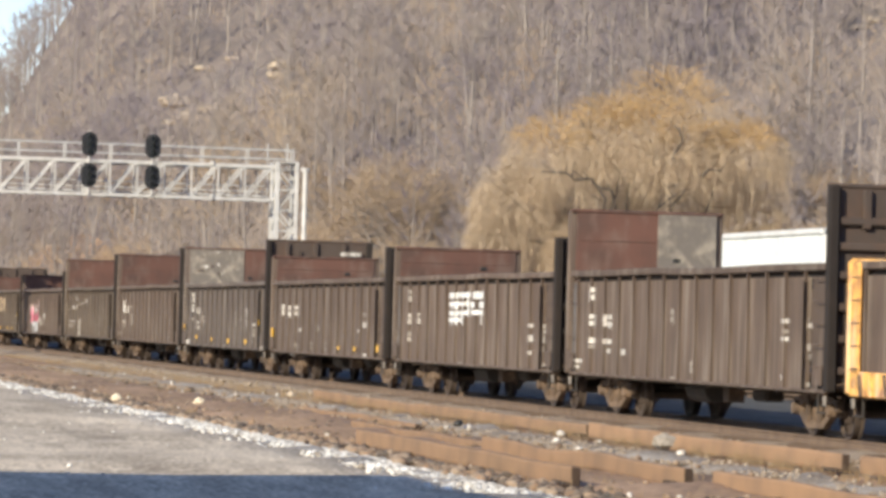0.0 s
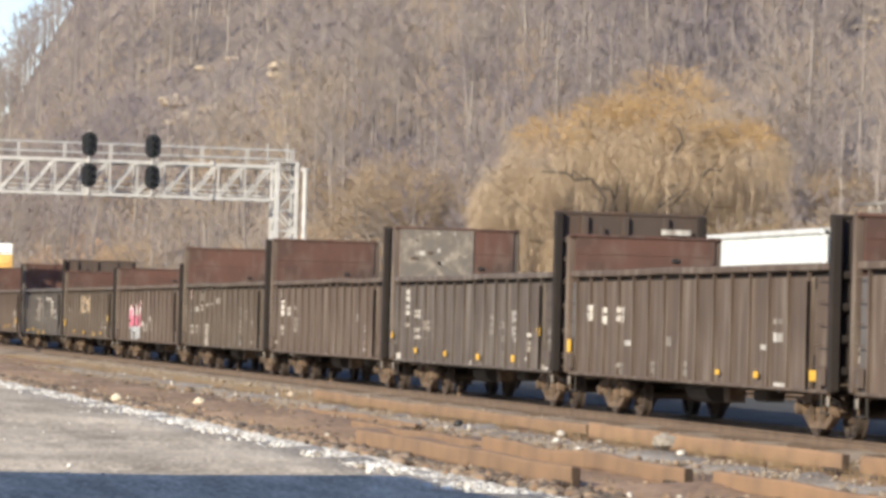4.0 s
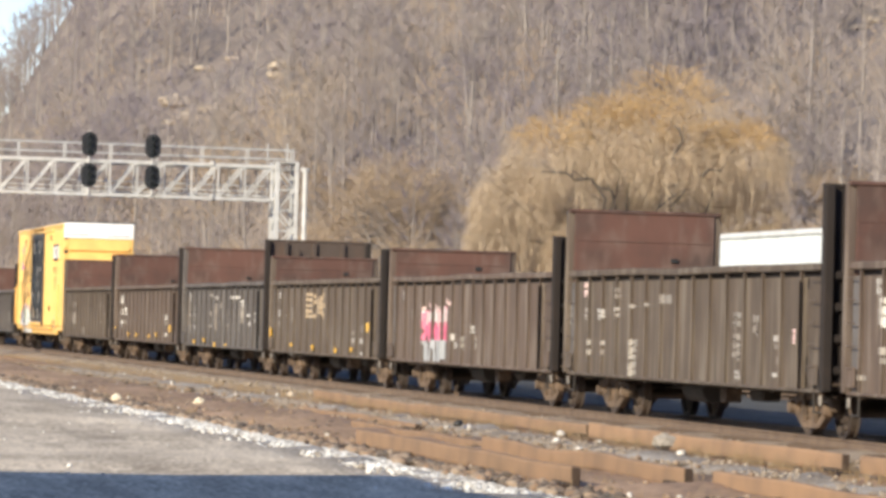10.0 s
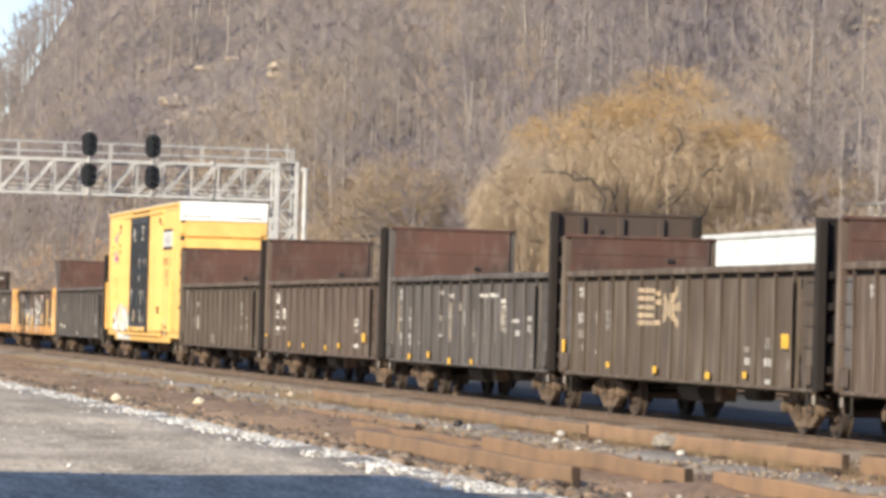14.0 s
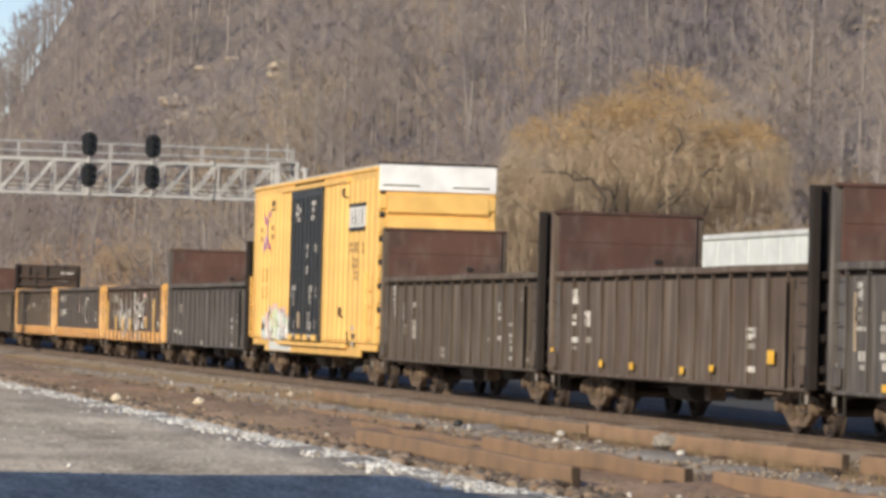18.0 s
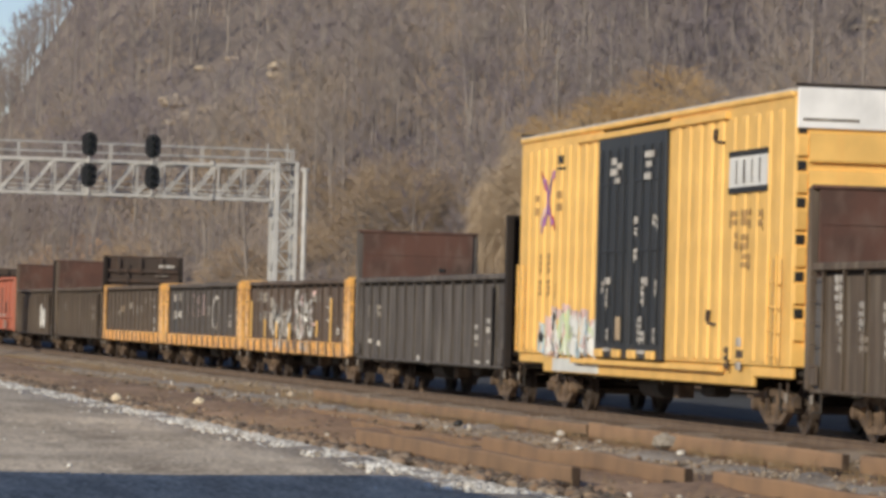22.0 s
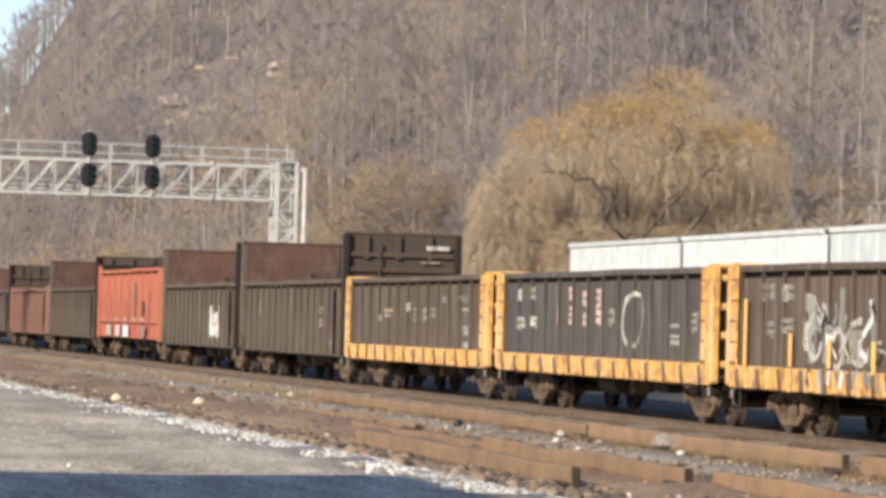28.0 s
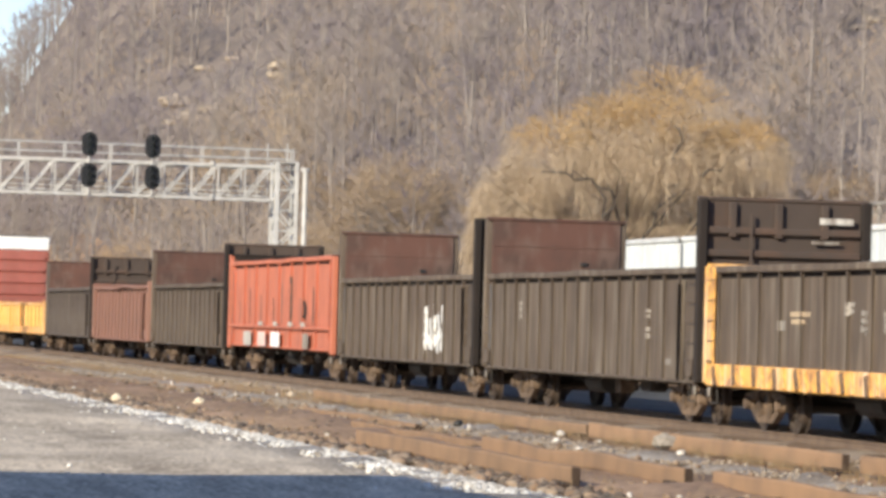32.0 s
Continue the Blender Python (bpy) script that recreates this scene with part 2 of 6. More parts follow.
def block_mesh(sx, sy, sz, mat, bevel=0.012):
    key = ("block", round(sx, 3), round(sy, 3), round(sz, 3), bevel, mat.name)
    if key not in MESHES:
        bm = bmesh.new()
        bmesh.ops.create_cube(bm, size=1)
        bmesh.ops.scale(bm, vec=(sx, sy, sz), verts=bm.verts)
        b = min(bevel, 0.3 * min(sx, sy, sz))
        if b > 0:
            bmesh.ops.bevel(bm, geom=bm.edges[:], offset=b, segments=1, affect="EDGES")
        MESHES[key] = smooth_mesh("block", bm, mat)
    return MESHES[key]


def block(name, size, mat, parent, at, turn=None, label="", bevel=0.012):
    return part(name, block_mesh(*size, mat, bevel), mat, parent, label, at, turn)


def rod_mesh(radius, length, mat, sides=8, taper=1.0):
    key = ("rod", round(radius, 3), round(length, 3), mat.name, sides, taper)
    if key not in MESHES:
        bm = bmesh.new()
        bmesh.ops.create_cone(bm, cap_ends=True, segments=sides, radius1=radius, radius2=radius * taper, depth=length)
        MESHES[key] = smooth_mesh("rod", bm, mat, False)
    return MESHES[key]


def rod(name, a, b, radius, mat, parent, label="", sides=8, taper=1.0):
    a, b = Vector(a), Vector(b)
    ob = part(name, rod_mesh(radius, (b - a).length, mat, sides, taper), mat, parent, label, (a + b) / 2)
    ob.rotation_euler = (b - a).to_track_quat("Z", "Y").to_euler()
    return ob


def prism(profile, depth, axis="y"):
    """A bmesh: a flat outline in x and z, given depth along y."""
    bm = bmesh.new()
    front = [bm.verts.new((x, -depth / 2, z)) for x, z in profile]
    back = [bm.verts.new((x, depth / 2, z)) for x, z in profile]
    n = len(profile)
    bm.faces.new(front)
    bm.faces.new(back[::-1])
    for i in range(n):
        j = (i + 1) % n
        bm.faces.new((front[j], front[i], back[i], back[j]))
    bmesh.ops.recalc_face_normals(bm, faces=bm.faces)
    return bm


def raw_mesh(name, verts, faces, mat, smooth=False):
    """A mesh from arrays: verts n x 3, faces m x 3 or m x 4."""
    verts, faces = np.asarray(verts, np.float32), np.asarray(faces, np.int32)
    me = bpy.data.meshes.new(name)
    k = faces.shape[1]
    me.vertices.add(len(verts))
    me.vertices.foreach_set("co", verts.ravel())
    me.loops.add(faces.size)
    me.loops.foreach_set("vertex_index", faces.ravel())
    me.polygons.add(len(faces))
    me.polygons.foreach_set("loop_start", np.arange(0, faces.size, k, dtype=np.int32))
    me.polygons.foreach_set("loop_total", np.full(len(faces), k, np.int32))
    if smooth:
        me.polygons.foreach_set("use_smooth", np.ones(len(faces), bool))
    me.update(calc_edges=True)
    me.validate()
    me.materials.append(mat)
    return me


# ---- ground, hill and sky line ----
def foot_line(x):
    """y at which the hill begins; the valley bends towards the track far down the line."""
    bend = min(1.0, max(0.0, (-x - 230.0) / 200.0))
    beyond = max(0.0, -x - 515.0)
    return 58.0 - 25.0 * bend * bend * (3 - 2 * bend) - 0.8 * beyond + 2.0 * math.sin(x * 0.021)


def ground_height(x, y):
    up = y - foot_line(x)
    if up <= 0:
        return GROUND_Z
    spur = min(1.0, max(0.0, (y / max(-x, 1.0) - 0.0870) / 0.05)) if x < -100 else 1.0
    crest = 32.0 + 68.0 * spur * spur * (3 - 2 * spur)
    rise = 0.66 * up * min(1.0, up / 18.0)
    bumps = noise.noise((x * 0.012, y * 0.02, 3.1)) * 6 + noise.noise((x * 0.05, y * 0.05, 7.7)) * 1.4
    z = rise + bumps * min(1.0, up / 30.0)
    return GROUND_Z + crest * (1 - math.exp(-max(z, 0) / crest))


def make_ground():
    xs = [600, 300, 150, 80, 40, 20] + [10 - 10 * i for i in range(100)] + [-990 - 60 * i for i in range(1, 12)] + [-2200, -3500]
    ys = [-3000, -1200, -500, -200, -80, -30, 0, 10, 22, 34, 44] + [50 + 5 * i for i in range(45)] + [290, 330, 400, 520, 800, 1500, 3000]
    verts = [(x, y, ground_height(x, y)) for x in xs for y in ys]
    n = len(ys)
    faces = [(i * n + j, (i + 1) * n + j, (i + 1) * n + j + 1, i * n + j + 1) for i in range(len(xs) - 1) for j in range(n - 1)]
    me = raw_mesh("ground", verts, [f[::-1] for f in faces], LITTER, True)
    me.materials.append(DIRT)
    flags = []
    for i in range(len(xs) - 1):
        for j in range(n - 1):
            flags.append(1 if ys[j + 1] <= 50 else 0)
    me.polygons.foreach_set("material_index", flags)
    me.update()
    tagged(new("ground", me), "brown dirt flat rising into a leaf-covered hillside", "ground", kind="structure")


make_ground()


def strip(name, label, mat, x0, x1, profile, kind="structure", category="ground", nx=160, wobble=0.0, seed=0):
    """A long earth body along the track, from its cross-section [(y, z), ...]."""
    verts, faces, n = [], [], len(profile)
    for i in range(nx + 1):
        x = x0 + (x1 - x0) * i / nx
        for k, (y, z) in enumerate(profile):
            w = wobble if 0 < k < n else 0
            verts.append((x, y + w * noise.noise((x * 0.35, seed, k * 3.0)), z + 0.35 * w * noise.noise((x * 0.5, seed + 9, k * 5.0)) * (0 if k in (0, n - 1) else 1)))
    for i in range(nx):
        for k in range(n - 1):
            faces.append((i * n + k, i * n + k + 1, (i + 1) * n + k + 1, (i + 1) * n + k))
    me = raw_mesh(name, verts, [f[::-1] for f in faces], mat, True)
    return tagged(new(name, me), label, category, kind=kind)


strip("gravel_lot", "pale grey crushed-gravel parking lot", LOT_GRAVEL, -300, 30,
      [(-60, -0.60), (-58, -0.30), (-20, -0.30), (0, -0.29), (6, -0.30), (9.0, -0.29), (LOT_EDGE_Y - 0.25, -0.29), (LOT_EDGE_Y + 0.1, -0.60)], nx=580, wobble=0.35, seed=2)
strip("ballast_bed", "tan stone ballast bed under the main track", BALLAST_TAN, -520, 300,
      [(16.6, -0.60), (17.2, -0.33), (18.1, -0.20), (18.6, -0.17), (TRACK_Y, -0.17), (21.1, -0.17), (21.6, -0.2), (23.0, -0.5)], nx=900, wobble=0.22, seed=5)
strip("ballast_strip", "grey stone strip between the tracks", soil("grey_ballast", (0.46, 0.41, 0.35), (0.37, 0.31, 0.25), (0.24, 0.19, 0.14), 0.8, 0.8), -140, 20,
      [(14.4, -0.6), (14.9, -0.33), (15.5, -0.30), (16.2, -0.31), (16.9, -0.6)], nx=320, wobble=0.4, seed=11)
strip("dirt_ridge", "low rust-brown dirt ridge beside the lot", DIRT, -300, 20,
      [(10.55, -0.6), (10.95, -0.31), (11.8, -0.25), (13.0, -0.22), (14.1, -0.28), (14.8, -0.6)], nx=600, wobble=0.4, seed=17)
# this bed's dark colour carries the train's shade
strip("yard_ballast", "yard track bed, the train's shade put into its dark colour", YARD_SHADE, -500, 60,
      [(23.0, -0.6), (23.6, -0.22), (29, -0.2), (37, -0.22), (38, -0.6)], nx=200, wobble=0.2, seed=23)


def rail_profile():
    half = [(0.07, 0.0), (0.07, 0.012), (0.012, 0.03), (0.012, 0.12), (0.036, 0.135), (0.036, 0.165), (0.028, 0.17)]
    return half + [(-x, z) for x, z in half[::-1]]


def make_track(middle, x0, x1, ties, label):
    track = thing("railway_track", label, "track", kind="structure", at=(0, middle, 0))
    for side in (-0.7525, 0.7525):
        bm = prism(rail_profile(), x1 - x0)
        bmesh.ops.rotate(bm, cent=(0, 0, 0), matrix=Matrix.Rotation(radians(90), 3, "Z"), verts=bm.verts)
        part("rail", bm, RAIL_RUST, track, at=((x0 + x1) / 2, side, -0.172))
    me = block_mesh(0.23, 2.6, 0.18, TIMBER, 0.015)
    for i in range(ties):
        part("tie", me, TIMBER, track, at=(-38 - i * 0.55, random.uniform(-0.04, 0.04), -0.245), turn=(0, 0, random.uniform(-1, 1)))


make_track(TRACK_Y, -515, 300, 240, "main track with rusty rails")
make_track(33.3, -260, 40, 120, "yard track with rusty rails")


# ---- rolling stock ----
CARS, WHEELSETS = [], []


def wheelset_mesh():
    if "wheelset" not in MESHES:
        bm = bmesh.new()
        for side in (-1, 1):
            outline = [(0.09, 0.09), (0.16, 0.09), (0.20, 0.03), (0.33, 0.02), (0.37, 0.065), (0.43, 0.065), (0.42, -0.05), (0.455, -0.06), (0.455, -0.085), (0.37, -0.085), (0.33, -0.03), (0.18, -0.05), (0.09, -0.06)]
            rings, n = [], 24
            for r, w in outline:
                rings.append([bm.verts.new((r * math.cos(a), side * (0.755 + w), r * math.sin(a))) for a in (2 * math.pi * i / n for i in range(n))])
            for a, b in zip(rings, rings[1:] + rings[:1]):
                for i in range(n):
                    bm.faces.new((a[i], a[(i + 1) % n], b[(i + 1) % n], b[i]))
            # cored holes read as dark spots that turn
            for q in range(4):
                m = Matrix.Translation((0.265 * math.cos(q * math.pi / 2), side * 0.79, 0.265 * math.sin(q * math.pi / 2)))
                bmesh.ops.create_cube(bm, size=0.07, matrix=m)
        axle = Matrix.Rotation(radians(90), 4, "X")
        bmesh.ops.create_cone(bm, cap_ends=True, segments=12, radius1=0.085, radius2=0.085, depth=2.1, matrix=axle)
        bmesh.ops.recalc_face_normals(bm, faces=bm.faces)
        MESHES["wheelset"] = smooth_mesh("wheelset", bm, WHEEL_STEEL)
    return MESHES["wheelset"]


def side_frame_mesh():
    if "side_frame" not in MESHES:
        top = [(-1.12, 0.44), (-1.12, 0.62), (-0.72, 0.67), (-0.40, 0.74), (0.40, 0.74), (0.72, 0.67), (1.12, 0.62), (1.12, 0.44), (0.76, 0.50), (0.38, 0.61), (-0.38, 0.61), (-0.76, 0.50)]
        low = [(-1.0, 0.46), (-0.78, 0.47), (-0.36, 0.27), (0.36, 0.27), (0.78, 0.47), (1.0, 0.46), (0.42, 0.15), (-0.42, 0.15)]
        bm = prism(top, 0.13)
        tie = smooth_mesh("tie", prism(low, 0.12), TRUCK_STEEL)
        bm.from_mesh(tie)
        bpy.data.meshes.remove(tie)
        for x in (-0.88, 0.88):
            m = Matrix.Translation((x, -0.08, 0.46)) @ Matrix.Rotation(radians(90), 4, "X")
            bmesh.ops.create_cone(bm, cap_ends=True, segments=12, radius1=0.12, radius2=0.10, depth=0.14, matrix=m)
        for x in (-0.30, 0.30):
            bmesh.ops.create_cube(bm, size=1, matrix=Matrix.Translation((x, -0.07, 0.46)) @ Matrix.Diagonal((0.09, 0.06, 0.42, 1)))
        MESHES["side_frame"] = smooth_mesh("side_frame", bm, TRUCK_STEEL)
        coil, rings, n = bmesh.new(), [], 10
        outline = [(0.0, 0.255)] + [(0.062 if k % 2 else 0.042, 0.26 + 0.021 * k) for k in range(12)] + [(0.0, 0.50)]
        for r, z in outline:
            rings.append([coil.verts.new((r * math.cos(q), r * math.sin(q), z)) for q in (2 * math.pi * k / n for k in range(n))] if r else [coil.verts.new((0, 0, z))])
        for p, q in zip(rings, rings[1:]):
            for k in range(n):
                e = (k + 1) % n
                coil.faces.new((p[k % len(p)], q[k], q[e]) if len(p) == 1 else (p[k], p[e], q[0]) if len(q) == 1 else (p[k], p[e], q[e], q[k]))
        bmesh.ops.recalc_face_normals(coil, faces=coil.faces)
        MESHES["spring"] = smooth_mesh("spring", coil, TRUCK_STEEL)
    return MESHES["side_frame"]


def make_truck(car, x):
    truck = part("truck", block_mesh(0.36, 2.1, 0.2, UNDER_STEEL, 0.03), UNDER_STEEL, car, "four-wheel cast-steel truck, dusty brown", at=(x, 0, 0.52))
    for side in (-1, 1):
        part("side_frame", side_frame_mesh(), TRUCK_STEEL, truck, at=(0, side * 1.02, -0.52), turn=(0, 0, 0 if side < 0 else 180))
        for dx in (-0.14, 0.0, 0.14):
            part("spring", MESHES["spring"], TRUCK_STEEL, truck, at=(dx, side * 1.02, -0.52))
    block("brake_beam", (0.1, 1.7, 0.09), UNDER_STEEL, truck, (0.42, 0, -0.12))
    block("brake_beam", (0.1, 1.7, 0.09), UNDER_STEEL, truck, (-0.42, 0, -0.12))
    for dx in (-0.88, 0.88):
        w = part("wheelset", wheelset_mesh(), WHEEL_STEEL, truck)
        w.matrix_parent_inverse = Matrix.Translation((dx, 0, -0.095))
        WHEELSETS.append(w)
    return truck


def make_running_gear(car, length, inset=1.95):
    """Centre sill, couplers, hoses, brake gear and the two trucks."""
    block("centre_sill", (length - 0.3, 0.42, 0.34), UNDER_STEEL, car, (0, 0, 0.80))
    for end in (-1, 1):
        block("draft_gear_box", (0.7, 0.5, 0.34), UNDER_STEEL, car, (end * (length / 2 - 0.15), 0, 0.86))
        bm = prism([(-0.45, -0.1), (0.2, -0.1), (0.30, -0.16), (0.42, -0.14), (0.42, 0.14), (0.30, 0.16), (0.2, 0.1), (-0.45, 0.1)], 0.24)
        part("coupler", bm, TRUCK_STEEL, car, at=(end * (length / 2 + 0.12), 0, 0.86), turn=(90, 0, 0 if end > 0 else 180))
        rod("air_hose", (end * (length / 2 + 0.05), -0.35, 0.78), (end * (length / 2 + 0.4), -0.28, 0.40), 0.03, BLACK, car, sides=6)
        rod("uncoupling_lever", (end * (length / 2 + 0.10), -1.4, 0.88), (end * (length / 2 + 0.10), -0.2, 0.98), 0.016, TRUCK_STEEL, car, sides=6)
        make_truck(car, end * (length / 2 - inset))
        for side in (-1, 1):
            rod("step_rail", (end * (length / 2 - 0.12), side * 1.5, 0.86), (end * (length / 2 - 0.12), side * 1.5, 0.42), 0.018, TRUCK_STEEL, car, sides=6)
            block("step_plate", (0.12, 0.03, 0.16), FAINT if side < 0 else UNDER_STEEL, car, (end * (length / 2 - 0.12), side * 1.53, 0.62))
            rod("step_rail", (end * (length / 2 - 0.52), side * 1.5, 0.86), (end * (length / 2 - 0.52), side * 1.5, 0.42), 0.018, UNDER_STEEL, car, sides=6)
            block("step", (0.42, 0.05, 0.03), UNDER_STEEL, car, (end * (length / 2 - 0.32), side * 1.5, 0.43))
    part("brake_reservoir", rod_mesh(0.24, 1.3, UNDER_STEEL, 12), UNDER_STEEL, car, at=(-1.2, -0.7, 0.62), turn=(0, 90, 0))
    block("brake_valve", (0.35, 0.3, 0.4), TRUCK_STEEL, car, (0.6, -0.75, 0.62))
    block("brake_cylinder", (0.8, 0.35, 0.32), UNDER_STEEL, car, (2.0, -0.55, 0.64), bevel=0.05)
    rod("brake_rod", (-length / 2 + 3, -0.3, 0.58), (length / 2 - 3, -0.3, 0.58), 0.02, UNDER_STEEL, car, sides=6)
    for x in np.linspace(-length / 2 + 3.2, length / 2 - 3.2, 6):
        block("cross_bearer", (0.16, 2.7, 0.2), UNDER_STEEL, car, (float(x), 0, 0.78))


def bent_bar(length, sy, sz, mat, seed, wave):
    """A top chord that has been knocked about: a square bar with small bends."""
    bm, n, last = bmesh.new(), 24, None
    for i in range(n + 1):
        x = length * (i / n - 0.5)
        e = min(i, n - i) / (n / 2)
        dy = wave * e * noise.noise((x * 0.35, seed * 3.3, 0))
        dz = wave * 0.8 * e * noise.noise((x * 0.3, seed * 3.3, 5))
        ring = [bm.verts.new((x, y * sy / 2 + dy, z * sz / 2 + dz)) for y, z in ((-1, -0.7), (-0.8, -1), (0.8, -1), (1, -0.7), (1, 0.7), (0.8, 1), (-0.8, 1), (-1, 0.7))]
        if last:
            for k in range(8):
                bm.faces.new((last[k], last[(k + 1) % 8], ring[(k + 1) % 8], ring[k]))
        else:
            bm.faces.new(ring[::-1])
        last = ring
    bm.faces.new(last)
    bmesh.ops.recalc_face_normals(bm, faces=bm.faces)
    return smooth_mesh("top_chord", bm, mat)


def marks(car, spots, mat, name="stencil"):
    """Worn lettering on the near side as broken bars: (x, z, width, height). It lies on sheet and ribs alike."""
    for x, z, w, h in spots:
        rr = random.Random(round(x * 100) * 7 + round(z * 100))
        bm = bmesh.new()
        if h < 0.16:
            pieces = [(x - w * 0.55, x + w * 0.55, z - h * 0.55, z + h * 0.55)]
        else:
            rows = max(2, round(h / 0.14))
            pieces = []
            for r in range(rows):
                z0 = z - h / 2 + h * r / rows
                side = rr.choice((-1, 1))
                pieces.append((x - w * rr.uniform(0.42, 0.58), x + w * rr.uniform(0.42, 0.58), z0 + h / rows * 0.34, z0 + h / rows * 1.0))
                pieces.append((x + side * w * 0.28 - w * 0.16, x + side * w * 0.28 + w * 0.16, z0, z0 + h / rows * 0.5))
        for x0, x1, z0, z1 in pieces:
            n = max(2, math.ceil((x1 - x0) / 0.04))
            last = None
            for i in range(n + 1):
                px = x0 + (x1 - x0) * i / n
                y = side_y(car, px) - 0.006
                e = h * 0.04 * rr.uniform(-1, 1)
                pair = bm.verts.new((px, y, z0 + e)), bm.verts.new((px, y, z1 - e))
                if last:
                    bm.faces.new((last[0], pair[0], pair[1], last[1]))
                last = pair
        part(name, bm, mat, car)


def lipped_rib_mesh(height, mat, depth=0.058, lip=0.036):
    """A stake with an outer flange: its web lies in the flange's shade."""
    key = ("lipped", round(height, 3), mat.name, depth, lip)
    if key not in MESHES:
        t = 0.012
        prof = [(-t, 0), (-t, -depth + t), (-lip * 0.7, -depth + t), (-lip * 0.7, -depth), (lip, -depth), (lip, -depth + t), (t, -depth + t), (t, 0)]
        bm = bmesh.new()
        a = [bm.verts.new((x, y, -height / 2)) for x, y in prof]
        b = [bm.verts.new((x, y, height / 2)) for x, y in prof]
        for i in range(8):
            j = (i + 1) % 8
            bm.faces.new((a[i], a[j], b[j], b[i]))
        bm.faces.new(a[::-1])
        bm.faces.new(b)
        bmesh.ops.recalc_face_normals(bm, faces=bm.faces)
        MESHES[key] = smooth_mesh("rib", bm, mat)
    return MESHES[key]


def rib_mesh(height, mat, depth, width=0.15):
    key = ("rib", round(height, 3), mat.name, depth, width)
    if key not in MESHES:
        # a pressed hat section
        bm = bmesh.new()
        prof = [(-width / 2, 0), (-width / 2 + 0.03, -depth), (width / 2 - 0.03, -depth), (width / 2, 0)]
        a = [bm.verts.new((x, y, -height / 2)) for x, y in prof]
        b = [bm.verts.new((x, y, height / 2 - (0.05 if y else 0))) for x, y in prof]
        for i in range(4):
            j = (i + 1) % 4
            bm.faces.new((a[i], a[j], b[j], b[i]))
        bm.faces.new(a[::-1])
        bm.faces.new(b)
        bmesh.ops.recalc_face_normals(bm, faces=bm.faces)
        MESHES[key] = smooth_mesh("rib", bm, mat)
    return MESHES[key]


def make_end(car, x, facing, height, body, inner, braced, low, label=""):
    """A gondola's end wall with its corner posts and outside bracing. facing: +1 at the front."""
    base = 0.78
    h = height - base
    wall = block("end_wall", (0.05, 2.9, h), inner, car, (x, 0, base + h / 2), label=label)
    # dark cars' front posts and ribs are coloured near black
    for side in (-1, 1):
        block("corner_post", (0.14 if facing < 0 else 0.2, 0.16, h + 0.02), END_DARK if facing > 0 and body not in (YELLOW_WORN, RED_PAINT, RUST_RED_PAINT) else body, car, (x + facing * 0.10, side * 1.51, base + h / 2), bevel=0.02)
        block("corner_gusset", (0.42, 0.03, 0.32), body, car, (x - facing * 0.28, side * 1.585, 1.02), bevel=0.008)
    out = x + facing * 0.085
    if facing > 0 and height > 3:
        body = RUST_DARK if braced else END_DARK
    levels = [1.1, 1.6, 2.1, 2.6] + ([3.05, 3.45] if braced and height > 3.8 else [])
    for z in levels:
        if z < height - 0.15:
            block("end_rib", (0.11, 2.84, 0.13), body, wall, (out - x, 0, z - base - h / 2), bevel=0.025)
    block("end_cap", (0.12, 3.16, 0.07), inner if height > 3 else body, car, (x, 0, height + 0.01), bevel=0.02)
    if braced:
        for y in (-0.95, -0.1, 0.75):
            block("end_stake", (0.11, 0.14, 0.62), body, wall, (out - x, y, h / 2 - 0.36), bevel=0.02)
        rod("brake_staff", (out + facing * 0.08, -0.62, 1.6), (out + facing * 0.08, -0.62, height - 0.25), 0.03, body, car, sides=6)
        bm = bmesh.new()
        bmesh.ops.create_cone(bm, cap_ends=True, segments=16, radius1=0.26, radius2=0.26, depth=0.04, matrix=Matrix.Rotation(radians(90), 4, "Y"))
        part("brake_wheel", bm, body, car, at=(out + facing * 0.12, -0.62, 2.45))


